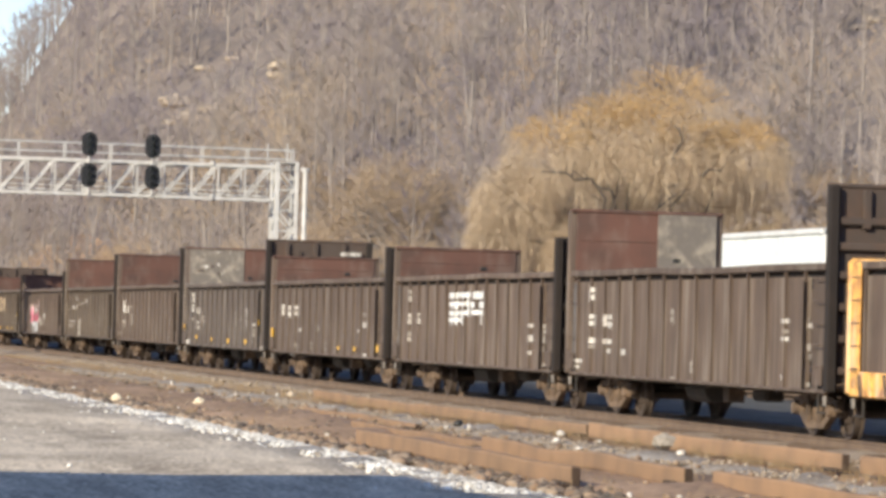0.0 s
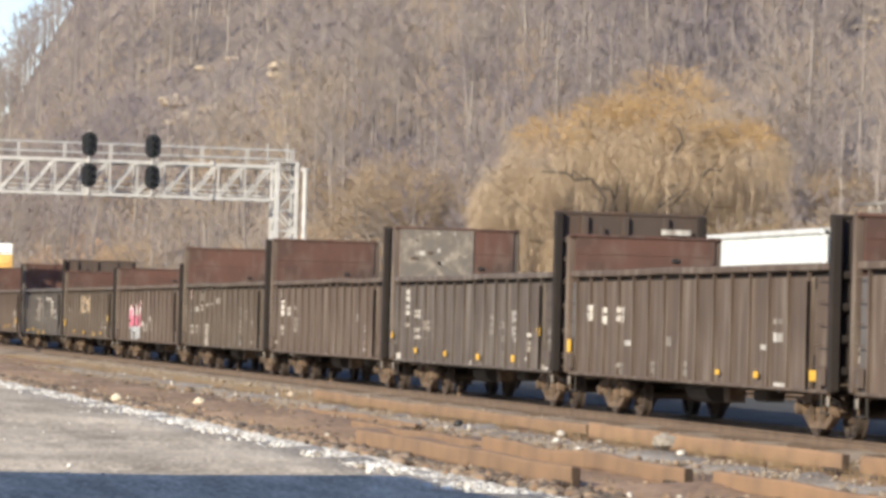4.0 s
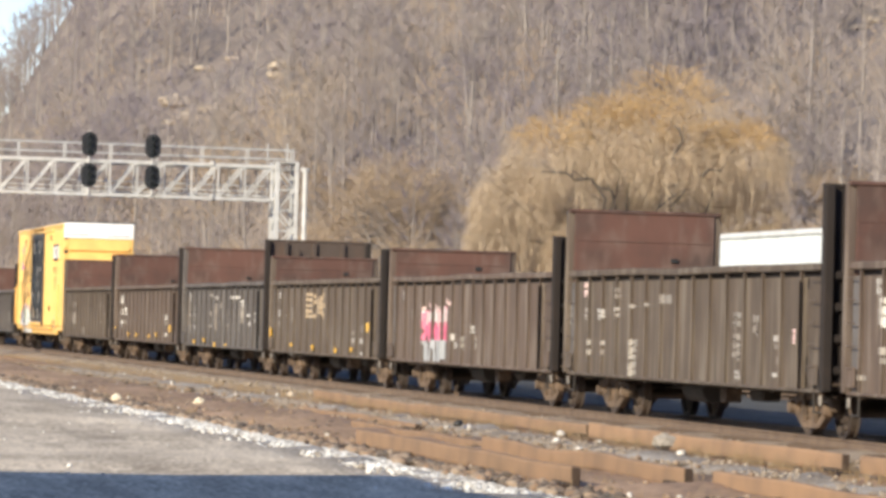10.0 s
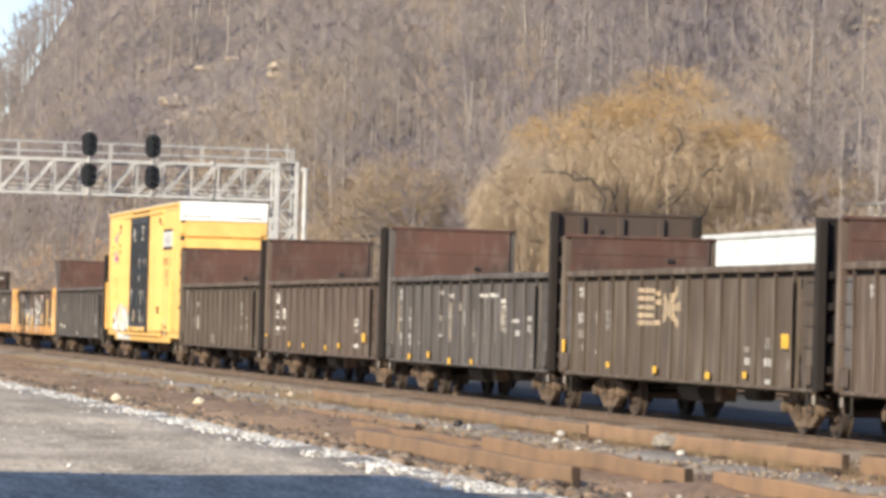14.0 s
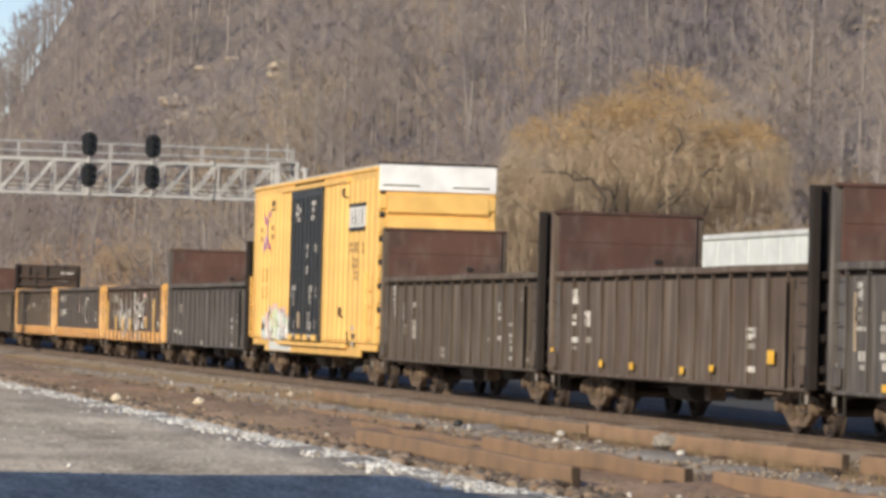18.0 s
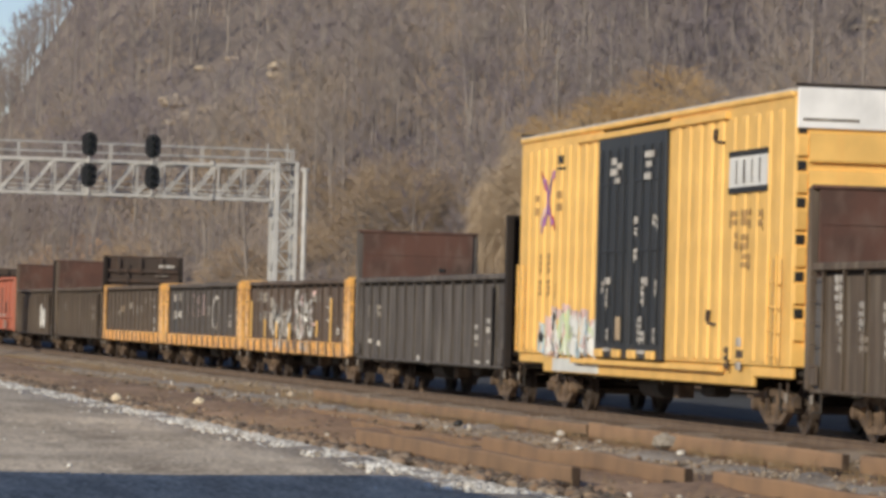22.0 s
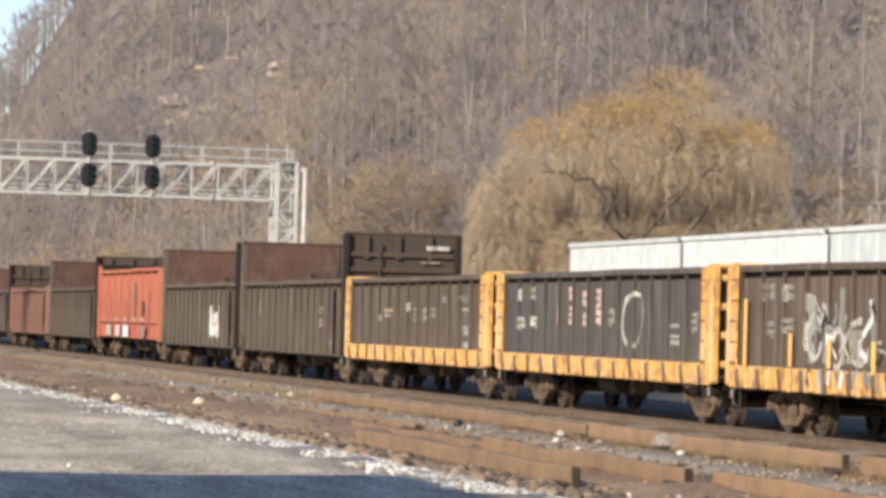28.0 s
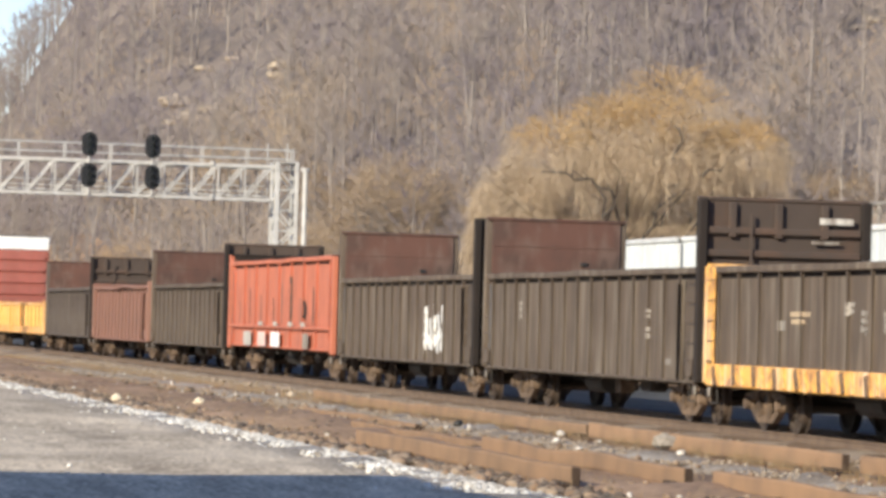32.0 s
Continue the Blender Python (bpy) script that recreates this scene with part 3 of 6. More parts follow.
def make_gondola(index, label, body=DARK_PAINT, inner=RUST, rear=4.0, front=4.0, braced=False, trim=None, top=2.78, ribs=15, stencils=(), rear_plates=(),
                 amber=(), slot=True, wave=0.05, group="dark gondolas with raised ends", inner_front=None, decor=None, faint=(), rosy=(), stripes=(), corner=True, grow=(0, 0), bottom=0.75):
    head, tail = GAPS[index + 1] + grow[1], GAPS[index + 2] - grow[0]
    length = head - tail - 1.15
    mid = (head + tail) / 2
    car = thing("gondola_car", label, "freight car", group, at=(mid, TRACK_Y, 0))
    make_running_gear(car, length)
    block("floor", (length - 0.1, 2.85, 0.08), RUST_DARK, car, (0, 0, 1.02))
    half = length / 2
    panel_h = top - 0.20 - bottom
    zc = bottom + panel_h / 2
    sill_mat = trim or body
    for side in (-1, 1):
        y = side * 1.46
        if slot and side < 0:
            cut0, cut1 = half - 1.16, half - 0.94
            block("side_panel", (cut0 + half - 0.1, 0.045, panel_h), body, car, ((cut0 - half + 0.1) / 2, y, zc), bevel=0.004)
            block("side_panel", (half - 0.1 - cut1, 0.045, panel_h), body, car, ((cut1 + half - 0.1) / 2, y, zc), bevel=0.004)
            # near-black strip: the slot's inner shade is put into its colour
            block("slot_backing", (0.5, 0.03, panel_h), END_DARK, car, ((cut0 + cut1) / 2, y + 0.2, zc), bevel=0.004)
            block("slot_edge", (0.025, 0.125, panel_h - 0.1), body, car, (cut0 - 0.03, y - 0.085, zc), bevel=0.006)
            block("slot_lip", (0.10, 0.02, panel_h - 0.1), body, car, (cut0 + 0.02, y - 0.145, zc), bevel=0.006)
        else:
            block("side_panel", (length - 0.2, 0.045, panel_h), body, car, (0, y, zc), bevel=0.004)
        me = lipped_rib_mesh(panel_h + 0.10, body)
        stop = half - 1.25 if slot and side < 0 else half - 0.55
        for i in range(ribs):
            x = -half + 0.55 + (stop + half - 0.55) * i / (ribs - 1)
            part("rib", me, body, car, at=(x, side * 1.482, zc + 0.05), turn=(0, random.uniform(-0.35, 0.35), 0 if side < 0 else 180))
        part("top_chord", bent_bar(length - 0.25, 0.15, 0.12, body, index * 2 + side, wave), body, car, at=(0, side * 1.495, top - 0.045))
        # near-black strip stands in for the shadow under the chord
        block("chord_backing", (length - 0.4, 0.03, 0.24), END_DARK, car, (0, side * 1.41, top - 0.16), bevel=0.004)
        if trim:
            block("side_sill", (length - 0.1, 0.1, 0.38), sill_mat, car, (0, side * 1.535, 0.92), bevel=0.02)
        else:
            block("side_sill", (length - 0.1, 0.09, 0.06), sill_mat, car, (0, side * 1.505, bottom + 0.015), bevel=0.015)
    make_end(car, -half + 0.06, -1, rear, trim or body, inner, False, False)
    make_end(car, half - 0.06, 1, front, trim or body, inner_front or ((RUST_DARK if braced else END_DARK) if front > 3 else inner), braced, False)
    h = rear - top
    for y0, y1, mat, words in rear_plates:
        block("end_plate", (0.03, y1 - y0, h + 0.5), mat, car, (-half + 0.105, (y0 + y1) / 2, top + h / 2 - 0.27), label=words, bevel=0.006)
    if rear > 3.2:
        block("end_drain_plate", (0.04, 0.16, 0.09), BLACK, car, (-half + 0.11, 0.62, top + 0.28))
        block("end_seam", (0.02, 2.86, 0.014), inner, car, (-half + 0.088, 0, top + (rear - top) * 0.52), bevel=0.006)
    # ladder rungs at the rear corner, grab irons at the front
    for z in (1.15, 1.5, 1.85, 2.2, 2.55):
        rod("rung", (-half + 0.16, -1.60, z), (-half + 0.50, -1.60, z), 0.014, body, car, sides=6)
        rod("rung", (half - 0.62, -1.60, z), (half - 0.22, -1.60, z), 0.014, body, car, sides=6)
    if trim:
        for i in range(ribs):
            x = -half + 0.55 + (half * 2 - 1.1) * i / (ribs - 1)
            # dark and yellow slanted bars alternate along the sill
            for dx in (0.08, 0.55):
                block("rib_foot", (0.09 if dx < 0.1 else 0.07, 0.05, 0.34), TRUCK_STEEL if dx < 0.1 else YELLOW_WORN, car, (x + dx, -1.600, 0.91 + random.uniform(-0.03, 0.03)), turn=(0, random.uniform(-26, -12), 0), label="dark slanted bar on the sill" if dx < 0.1 else "", bevel=0.006)
        for side in (-1, 1):
            for end in (-1, 1):
                block("corner_panel", (0.36, 0.05, 1.7), trim, car, (end * (half - 0.30), side * 1.575, 1.93), label="chipped yellow corner panel", bevel=0.01)
    stop = half - 1.25 if slot else half - 0.55
    PROFILES[car.name] = (-1.4825, -1.541, 0.038, [-half + 0.55 + (stop + half - 0.55) * i / (ribs - 1) for i in range(ribs)])
    if corner and not trim:
        block("corner_sheet", (0.40, 0.01, panel_h - 0.02), CORNER_GREY, car, (-half + 0.31, -1.4865, zc), label="greyer repainted corner sheet", bevel=0.002)
    for spots, paint, word in ((stencils, STENCIL, "stencil"), (faint, FAINT, "faint_stencil"), (rosy, SPRAY_ROSE, "sprayed_glyph")):
        marks(car, spots, paint, word)
    for x, z, w, hh in stripes:
        block("ladder_rail", (0.09, 0.045, hh), YELLOW, car, (x, -1.57, z), label="yellow ladder rail", bevel=0.01)
    for x, z, w, hh in amber:
        block("reflector", (w * 0.62, 0.02, hh * 0.92), REFLECTOR, car, (x, -1.565, z), label="amber reflector", bevel=0.004)
    if decor:
        decor(car, half)
    CARS.append(car)
    return car


PROFILES = {}


def side_y(car, x):
    """y of the near side's outer skin at x: the sheet, or the rib that stands on it."""
    sheet, rib, half_width, ribs = PROFILES[car.name]
    return rib if any(abs(x - r) < half_width for r in ribs) else sheet


def stroke(car, name, points, width, mat, lift=0.006, label=""):
    """A sprayed line that follows sheet and ribs, from point to point (x, z)."""
    bm = bmesh.new()
    trail = []
    for (x0, z0), (x1, z1) in zip(points, points[1:]):
        n = max(1, math.ceil(math.hypot(x1 - x0, z1 - z0) / 0.05))
        trail += [(x0 + (x1 - x0) * i / n, z0 + (z1 - z0) * i / n) for i in range(n)]
    trail.append(points[-1])
    last = None
    for i, (x, z) in enumerate(trail):
        (xa, za), (xb, zb) = trail[max(0, i - 1)], trail[min(len(trail) - 1, i + 1)]
        d = Vector((xb - xa, zb - za)).normalized()
        w = width / 2 * (0.75 + 0.5 * abs(noise.noise((x * 3, z * 3, width))))
        row = []
        for k in (-1, -0.33, 0.33, 1):
            px, pz = x - d.y * w * k, z + d.x * w * k
            row.append(bm.verts.new((px, side_y(car, px) - lift, pz)))
        if last:
            for k in range(3):
                bm.faces.new((last[k], row[k], row[k + 1], last[k + 1]))
        last = row
    bmesh.ops.recalc_face_normals(bm, faces=bm.faces)
    return part(name, bm, mat, car, label)


def sprayed(car, x, z, w, h, mat, label="", lift=0.006):
    """A sprayed block of colour."""
    return stroke(car, "sprayed_patch", [(x - w / 2, z), (x + w / 2, z)], h, mat, lift, label)


def ring(cx, cz, rx, rz, a0=0, a1=360, n=14):
    return [(cx + rx * math.cos(radians(a0 + (a1 - a0) * i / n)), cz + rz * math.sin(radians(a0 + (a1 - a0) * i / n))) for i in range(n + 1)]


# ---- the train, front to back ----
LOW = dict(rear=2.80, front=2.80, trim=YELLOW_WORN, slot=False, ribs=14, group="gondolas with yellow trim")



make_gondola(-1, "dark gondola car with chipped yellow corner and sill trim", **LOW)


def bar_emblem(car, half):
    """A road's mark in white, as four broken bars beside a plain block."""
    for z, thick, x1 in ((2.34, 0.13, 0.02), (2.14, 0.09, -0.05), (1.93, 0.11, -0.12), (1.77, 0.09, -0.75)):
        stroke(car, "emblem_bar", [(-2.16, z), (x1, z + 0.01)], thick, WHITE)
        for i in range(3):
            stroke(car, "emblem_tooth", [(-1.9 + 0.55 * i, z - 0.10), (-1.86 + 0.55 * i, z)], 0.2, WHITE, 0.009)
    stroke(car, "emblem_stem", [(-0.22, 2.36), (-0.16, 1.86)], 0.24, WHITE, 0.010)
    for x0, x1, z, thick in ((0.28, 1.3, 2.33, 0.2), (0.06, 0.62, 2.12, 0.13), (0.92, 1.34, 2.12, 0.16), (0.1, 1.3, 1.95, 0.13)):
        stroke(car, "emblem_block", [(x0, z), (x1, z)], thick, WHITE, 0.011)
    for x in (0.5, 1.12):
        stroke(car, "emblem_leg", [(x, 1.92), (x + 0.02, 1.68)], 0.2, STENCIL)


def star_emblem(car, half):
    """A road's mark in cream: five bars and a burst of short strokes."""
    for i, z in enumerate((2.40, 2.25, 2.09, 1.94, 1.80)):
        stroke(car, "emblem_bar", [(-2.75, z), (-1.5 + 0.1 * (i % 2), z - 0.01)], 0.10, CREAM)
    for x, z in ((-1.32, 2.34), (-1.22, 2.18), (-1.3, 1.8)):
        stroke(car, "emblem_dot", [(x - 0.14, z), (x + 0.14, z)], 0.11, CREAM)
    for end in ((-0.05, 2.42), (0.15, 2.10), (0.02, 1.76), (-0.95, 2.30), (-0.98, 1.86)):
        stroke(car, "emblem_ray", [(-0.62, 2.06), end], 0.17, CREAM, 0.010)
    stroke(car, "emblem_block", [(-0.95, 2.06), (-0.45, 2.06)], 0.3, CREAM, 0.013)


make_gondola(0, "dark gondola car, raised end half rust and half scraped grey", braced=True,
             stencils=((-6.51, 2.32, 0.39, 0.29), (-6.46, 1.81, 0.47, 0.26), (-5.34, 1.8, 0.57, 0.27), (-6.43, 1.43, 0.39, 0.1), (-5.31, 1.42, 0.45, 0.08), (-5.29, 1.24, 0.3, 0.07), (-4.2, 1.23, 0.29, 0.1), (-7.46, 1.02, 0.4, 0.07), (-7.61, 0.9, 0.36, 0.06), (5.78, 1.87, 0.43, 0.07), (5.78, 1.58, 0.43, 0.06), (6.92, 1.8, 0.51, 0.07), (6.87, 1.45, 0.47, 0.1), (5.72, 0.95, 0.24, 0.07), (7.01, 0.86, 0.23, 0.06)),
             faint=((-6.41, 1.31, 0.31, 0.06), (-0.87, 1.91, 0.26, 0.27), (0.44, 1.01, 0.25, 0.26), (-0.74, 0.8, 0.33, 0.06), (5.8, 1.7, 0.37, 0.06), (6.83, 1.9, 0.46, 0.06), (6.98, 1.3, 0.36, 0.1)),
             rear_plates=((0.22, 1.44, PATCH_GREY, "scraped grey steel plate"),))
make_gondola(1, "dark gondola car with a white bar emblem on its side", rear=3.5, front=3.45, decor=bar_emblem,
             stencils=((-6.52, 2.33, 0.32, 0.28), (-6.51, 1.78, 0.32, 0.25), (-5.44, 1.79, 0.35, 0.28), (-7.69, 0.87, 0.42, 0.06), (5.71, 1.69, 0.5, 0.06), (5.73, 1.42, 0.44, 0.12), (5.7, 1.12, 0.28, 0.06), (6.9, 1.68, 0.26, 0.06), (6.75, 1.57, 0.54, 0.07), (6.76, 1.41, 0.42, 0.13), (7.04, 0.89, 0.36, 0.06)),
             faint=((-6.52, 1.42, 0.29, 0.09), (-6.5, 1.29, 0.32, 0.09), (-7.95, 1.45, 0.59, 0.06), (-8.06, 1.29, 0.51, 0.11), (6.75, 1.22, 0.38, 0.11), (7.81, 0.98, 0.51, 0.06), (-0.9, 0.79, 0.4, 0.06), (0.28, 0.76, 0.46, 0.06)))
make_gondola(2, "dark gondola car with faded stencils and a lower end wall", rear=3.5, front=3.5,
             stencils=((-6.77, 1.97, 0.39, 0.3), (-5.66, 1.91, 0.38, 0.33), (-4.44, 1.92, 0.37, 0.32), (-3.89, 1.41, 0.46, 0.09), (5.38, 1.6, 0.49, 0.14), (4.59, 1.43, 0.36, 0.08), (5.52, 0.82, 0.62, 0.07)),
             faint=((-1.15, 1.47, 0.29, 0.15), (5.36, 1.86, 0.48, 0.08), (-4.38, 0.9, 0.27, 0.25), (-2.16, 0.97, 0.26, 0.25), (-0.02, 0.97, 0.24, 0.3)),
             amber=((2.19, 0.97, 0.3, 0.09), (4.42, 0.97, 0.33, 0.12), (7.49, 1.01, 0.65, 0.19), (-8.08, 1.26, 0.4, 0.38)))


def chalked_end(car, half):
    """Chalk and bare spots on the scraped end plate."""
    white_badge(car, half)
    rr = random.Random(21)
    for i in range(14):
        block("chalk_mark", (0.008, rr.uniform(0.06, 0.26), rr.uniform(0.03, 0.12)), rr.choice((STENCIL, FAINT, FAINT, RUST_DARK)), car, (-half + 0.124, rr.uniform(-1.1, 0.3), rr.uniform(2.95, 3.9)), bevel=0.001)


def white_badge(car, half):
    block("end_badge", (0.03, 0.62, 0.11), STENCIL, car, (half + 0.09, 0.95, 3.66), label="small white badge on the end wall", bevel=0.003)
    block("end_badge", (0.03, 0.5, 0.05), FAINT, car, (half + 0.09, 0.75, 3.28), bevel=0.003)


make_gondola(3, "dark gondola car with amber reflectors and a scraped grey end", body=GREY_PAINT, braced=True, decor=chalked_end,
             stencils=((-6.52, 2.32, 0.44, 0.32), (-6.49, 1.97, 0.32, 0.29), (-5.41, 1.89, 0.62, 0.21), (-5.41, 1.52, 0.36, 0.08), (-5.35, 1.35, 0.39, 0.08), (-7.61, 0.87, 0.58, 0.15), (0.4, 0.8, 0.23, 0.12), (4.45, 1.86, 0.52, 0.27), (4.48, 1.55, 0.52, 0.23), (4.55, 1.38, 0.29, 0.09), (5.75, 1.49, 0.39, 0.06), (5.6, 0.99, 0.28, 0.07), (7.15, 0.84, 0.58, 0.1)),
             faint=((-6.49, 1.63, 0.45, 0.07), (-4.34, 1.61, 0.54, 0.28), (3.35, 1.67, 0.6, 0.18), (3.46, 1.38, 0.42, 0.16), (3.56, 0.94, 0.41, 0.36), (5.74, 1.25, 0.39, 0.22), (7.55, 1.45, 0.21, 0.34), (2.37, 1.66, 0.5, 0.47)),
             amber=((-8.12, 1.37, 0.42, 0.15), (-5.25, 1.03, 0.31, 0.13), (-2.01, 1, 0.28, 0.12), (1.36, 0.97, 0.38, 0.15), (4.66, 0.98, 0.37, 0.16), (6.86, 1.57, 0.42, 0.18)),
             rear_plates=((-1.44, 0.42, PATCH_GREY, "scraped and chalked grey steel plate"),))
make_gondola(4, "dark gondola car with rusty raised ends", wave=0.10,
             stencils=((-6.8, 2.39, 0.31, 0.29), (-6.64, 2.02, 0.47, 0.46), (-5.57, 1.92, 0.45, 0.26), (4.48, 1.76, 0.22, 0.21), (5.54, 1.56, 0.24, 0.06), (5.65, 1.44, 0.42, 0.06), (5.58, 0.97, 0.31, 0.07), (0.35, 0.77, 0.22, 0.08)),
             faint=((-4.62, 2.01, 0.36, 0.08), (-4.32, 1.52, 0.28, 0.44), (-6.59, 1.44, 0.46, 0.1), (-6.57, 1.29, 0.31, 0.08), (-7.61, 1.02, 0.47, 0.07), (5.61, 1.3, 0.26, 0.06)),
             rosy=((5.7, 1.15, 0.32, 0.1),))
make_gondola(5, "dark gondola car streaked with pale stains", body=OLIVE_PAINT, wave=0.08,
             stencils=((-6.72, 1.95, 0.36, 0.23), (-5.66, 1.94, 0.54, 0.21), (-4.53, 1.97, 0.37, 0.23), (-5.53, 1.39, 0.31, 0.08), (3.36, 0.93, 0.3, 0.17), (5.54, 1.58, 0.33, 0.09), (5.47, 0.98, 0.25, 0.06)),
             faint=((-4.49, 2.33, 0.45, 0.24), (-6.59, 1.39, 0.32, 0.09), (-6.57, 1.2, 0.32, 0.09), (-5.52, 1.21, 0.31, 0.1), (-3.4, 2.1, 0.36, 0.06), (-2.37, 2.13, 0.28, 0.06), (-1.18, 2.23, 0.74, 0.15), (-3.31, 1.12, 0.51, 0.7), (3.29, 1.86, 0.41, 0.28), (3.29, 1.41, 0.41, 0.45), (4.36, 1.78, 0.28, 0.35), (5.55, 1.45, 0.27, 0.07), (5.65, 1.22, 0.21, 0.12), (-8.05, 1.91, 0.57, 0.43)),
             rosy=((-6.81, 2.42, 0.4, 0.28), (6.55, 1.62, 0.36, 0.24)))


def pink_tag(car, half):
    for x, w, top in ((-4.15, 0.92, 1.98), (-2.95, 0.9, 2.0), (-2.2, 0.4, 2.08)):
        stroke(car, "sprayed_band", [(x, 1.27), (x + 0.02, top)], w, PINK, 0.006, "bright pink sprayed patch")
        for k in range(3):
            px = x + w * (0.3 * k - 0.3)
            stroke(car, "sprayed_highlight", [(px, 1.72 - 0.08 * (k % 2)), (px + 0.05, top - 0.02 * k)], w * 0.24, SPRAY_PALE if k != 1 else SPRAY_ROSE, 0.010)
    for x, z in ((-4.75, 2.06), (-3.95, 2.08), (-3.3, 2.04), (-2.1, 2.16)):
        stroke(car, "sprayed_line", [(x, z + 0.08), (x + 0.25, z - 0.03), (x + 0.5, z)], 0.09, SPRAY_ROSE, 0.012)
    for x, w, z0 in ((-4.3, 0.66, 0.80), (-3.55, 0.7, 0.77), (-2.8, 0.7, 0.80), (-2.25, 0.4, 0.86)):
        stroke(car, "sprayed_band", [(x, z0), (x, 1.30)], w, SPRAY_GREYED, 0.007, "pale blue-grey sprayed patch")
    stroke(car, "sprayed_dot", [(-4.2, 1.28), (-4.05, 1.36)], 0.16, RUST_DARK, 0.014)


make_gondola(6, "dark gondola car with a bright pink sprayed tag", rear=3.47, front=3.47, decor=pink_tag, wave=0.1,
             stencils=((-6.83, 2.34, 0.29, 0.2), (-1.29, 1.38, 0.28, 0.14), (-1.06, 1.19, 0.27, 0.16), (0.73, 1.55, 0.26, 0.19)),
             faint=((-5.78, 1.88, 0.32, 0.21), (-0.31, 1.25, 0.27, 0.3), (0.98, 1.27, 0.2, 0.29)))
make_gondola(7, "dark gondola car with a cream emblem and amber reflectors", body=OLIVE_PAINT, rear=3.5, front=3.47, decor=star_emblem,
             stencils=((-6.86, 2.36, 0.39, 0.21), (-6.85, 1.86, 0.55, 0.21), (-5.66, 1.92, 0.23, 0.1), (-5.61, 1.81, 0.23, 0.09), (-5.63, 1.21, 0.23, 0.06), (4.23, 1.18, 0.28, 0.11), (5.38, 1.18, 0.38, 0.12), (5.38, 0.86, 0.26, 0.07), (6.57, 1.16, 0.21, 0.13), (6.71, 0.91, 0.25, 0.06)),
             faint=((-6.82, 1.55, 0.47, 0.15), (-6.72, 1.29, 0.32, 0.11), (-4.83, 1.82, 0.37, 0.4), (4.19, 1.38, 0.28, 0.09), (5.35, 1.54, 0.21, 0.09), (5.36, 1.44, 0.32, 0.07)),
             amber=((-4.53, 0.98, 0.26, 0.12), (-1.23, 0.94, 0.3, 0.14), (2.15, 0.9, 0.35, 0.13), (4.33, 0.95, 0.27, 0.12), (6.51, 1.54, 0.57, 0.26), (-8, 1.3, 0.3, 0.28)))


def chalk_letters(car, half):
    """Loose sprayed strokes on the side."""
    stroke(car, "sprayed_line", [(-2.17, 2.40), (-2.45, 2.42), (-2.69, 2.27), (-2.68, 2.0), (-2.35, 1.80), (-2.2, 1.58), (-2.32, 1.39), (-2.55, 1.40), (-2.65, 1.5)], 0.10, FAINT)
    stroke(car, "sprayed_dash", [(-2.5, 2.40), (-2.2, 2.39)], 0.09, STENCIL, 0.010)
    stroke(car, "sprayed_dash", [(-2.5, 1.42), (-2.25, 1.41)], 0.09, STENCIL, 0.010)
    for x in (-1.38, 2.04, 3.02):
        stroke(car, "sprayed_bar", [(x - 0.29, 2.33), (x + 0.29, 2.32)], 0.11 if x < 0 else 0.08, STENCIL)
        stroke(car, "sprayed_stem", [(x, 2.30), (x + 0.05, 1.28)], 0.08, FAINT)
    stroke(car, "sprayed_line", [(-0.36, 2.15), (-0.14, 1.78), (-0.12, 1.4), (0.0, 1.1), (0.08, 0.78)], 0.11, FAINT)
    stroke(car, "sprayed_line", [(-0.05, 2.0), (0.02, 1.65)], 0.10, STENCIL)
    stroke(car, "sprayed_line", [(0.92, 2.0), (0.98, 1.6), (1.02, 1.3)], 0.10, FAINT)
    stroke(car, "sprayed_line", [(0.8, 1.45), (1.2, 1.47)], 0.07, FAINT)
    stroke(car, "yellow_stripe", [(-7.25, 2.33), (-7.22, 1.42)], 0.17, CREAM, label="tan-yellow stripe")


make_gondola(8, "dark gondola car with loose pale sprayed strokes", body=SLATE_PAINT, braced=True, decor=chalk_letters,
             stencils=((3.85, 2.12, 0.29, 0.23), (5.04, 1.78, 0.41, 0.07), (5.11, 1.52, 0.37, 0.11), (6.16, 1.83, 0.36, 0.09), (6.14, 1.62, 0.35, 0.16), (-7.02, 2.34, 0.28, 0.29), (-6.9, 1.77, 0.48, 0.06), (-6.86, 1.35, 0.33, 0.14), (-6.85, 1.18, 0.2, 0.08), (-5.8, 1.78, 0.46, 0.09), (-5.8, 1.36, 0.43, 0.1), (-5.78, 1.2, 0.26, 0.11), (-4.69, 1.21, 0.29, 0.09), (-7.94, 0.99, 0.28, 0.08), (-8.1, 0.87, 0.28, 0.07)),
             faint=((3.93, 1.78, 0.42, 0.57), (6.64, 1.06, 0.61, 0.06), (-6.99, 1.98, 0.41, 0.24), (-5.82, 1.96, 0.27, 0.15), (-5.82, 1.63, 0.32, 0.14), (-4.68, 1.47, 0.25, 0.28), (-8.1, 1.19, 0.56, 0.06)),
             amber=((-5.56, 0.88, 0.4, 0.13), (-3.42, 0.95, 0.34, 0.15), (-1.15, 0.83, 0.34, 0.16), (1.11, 0.85, 0.31, 0.12)))
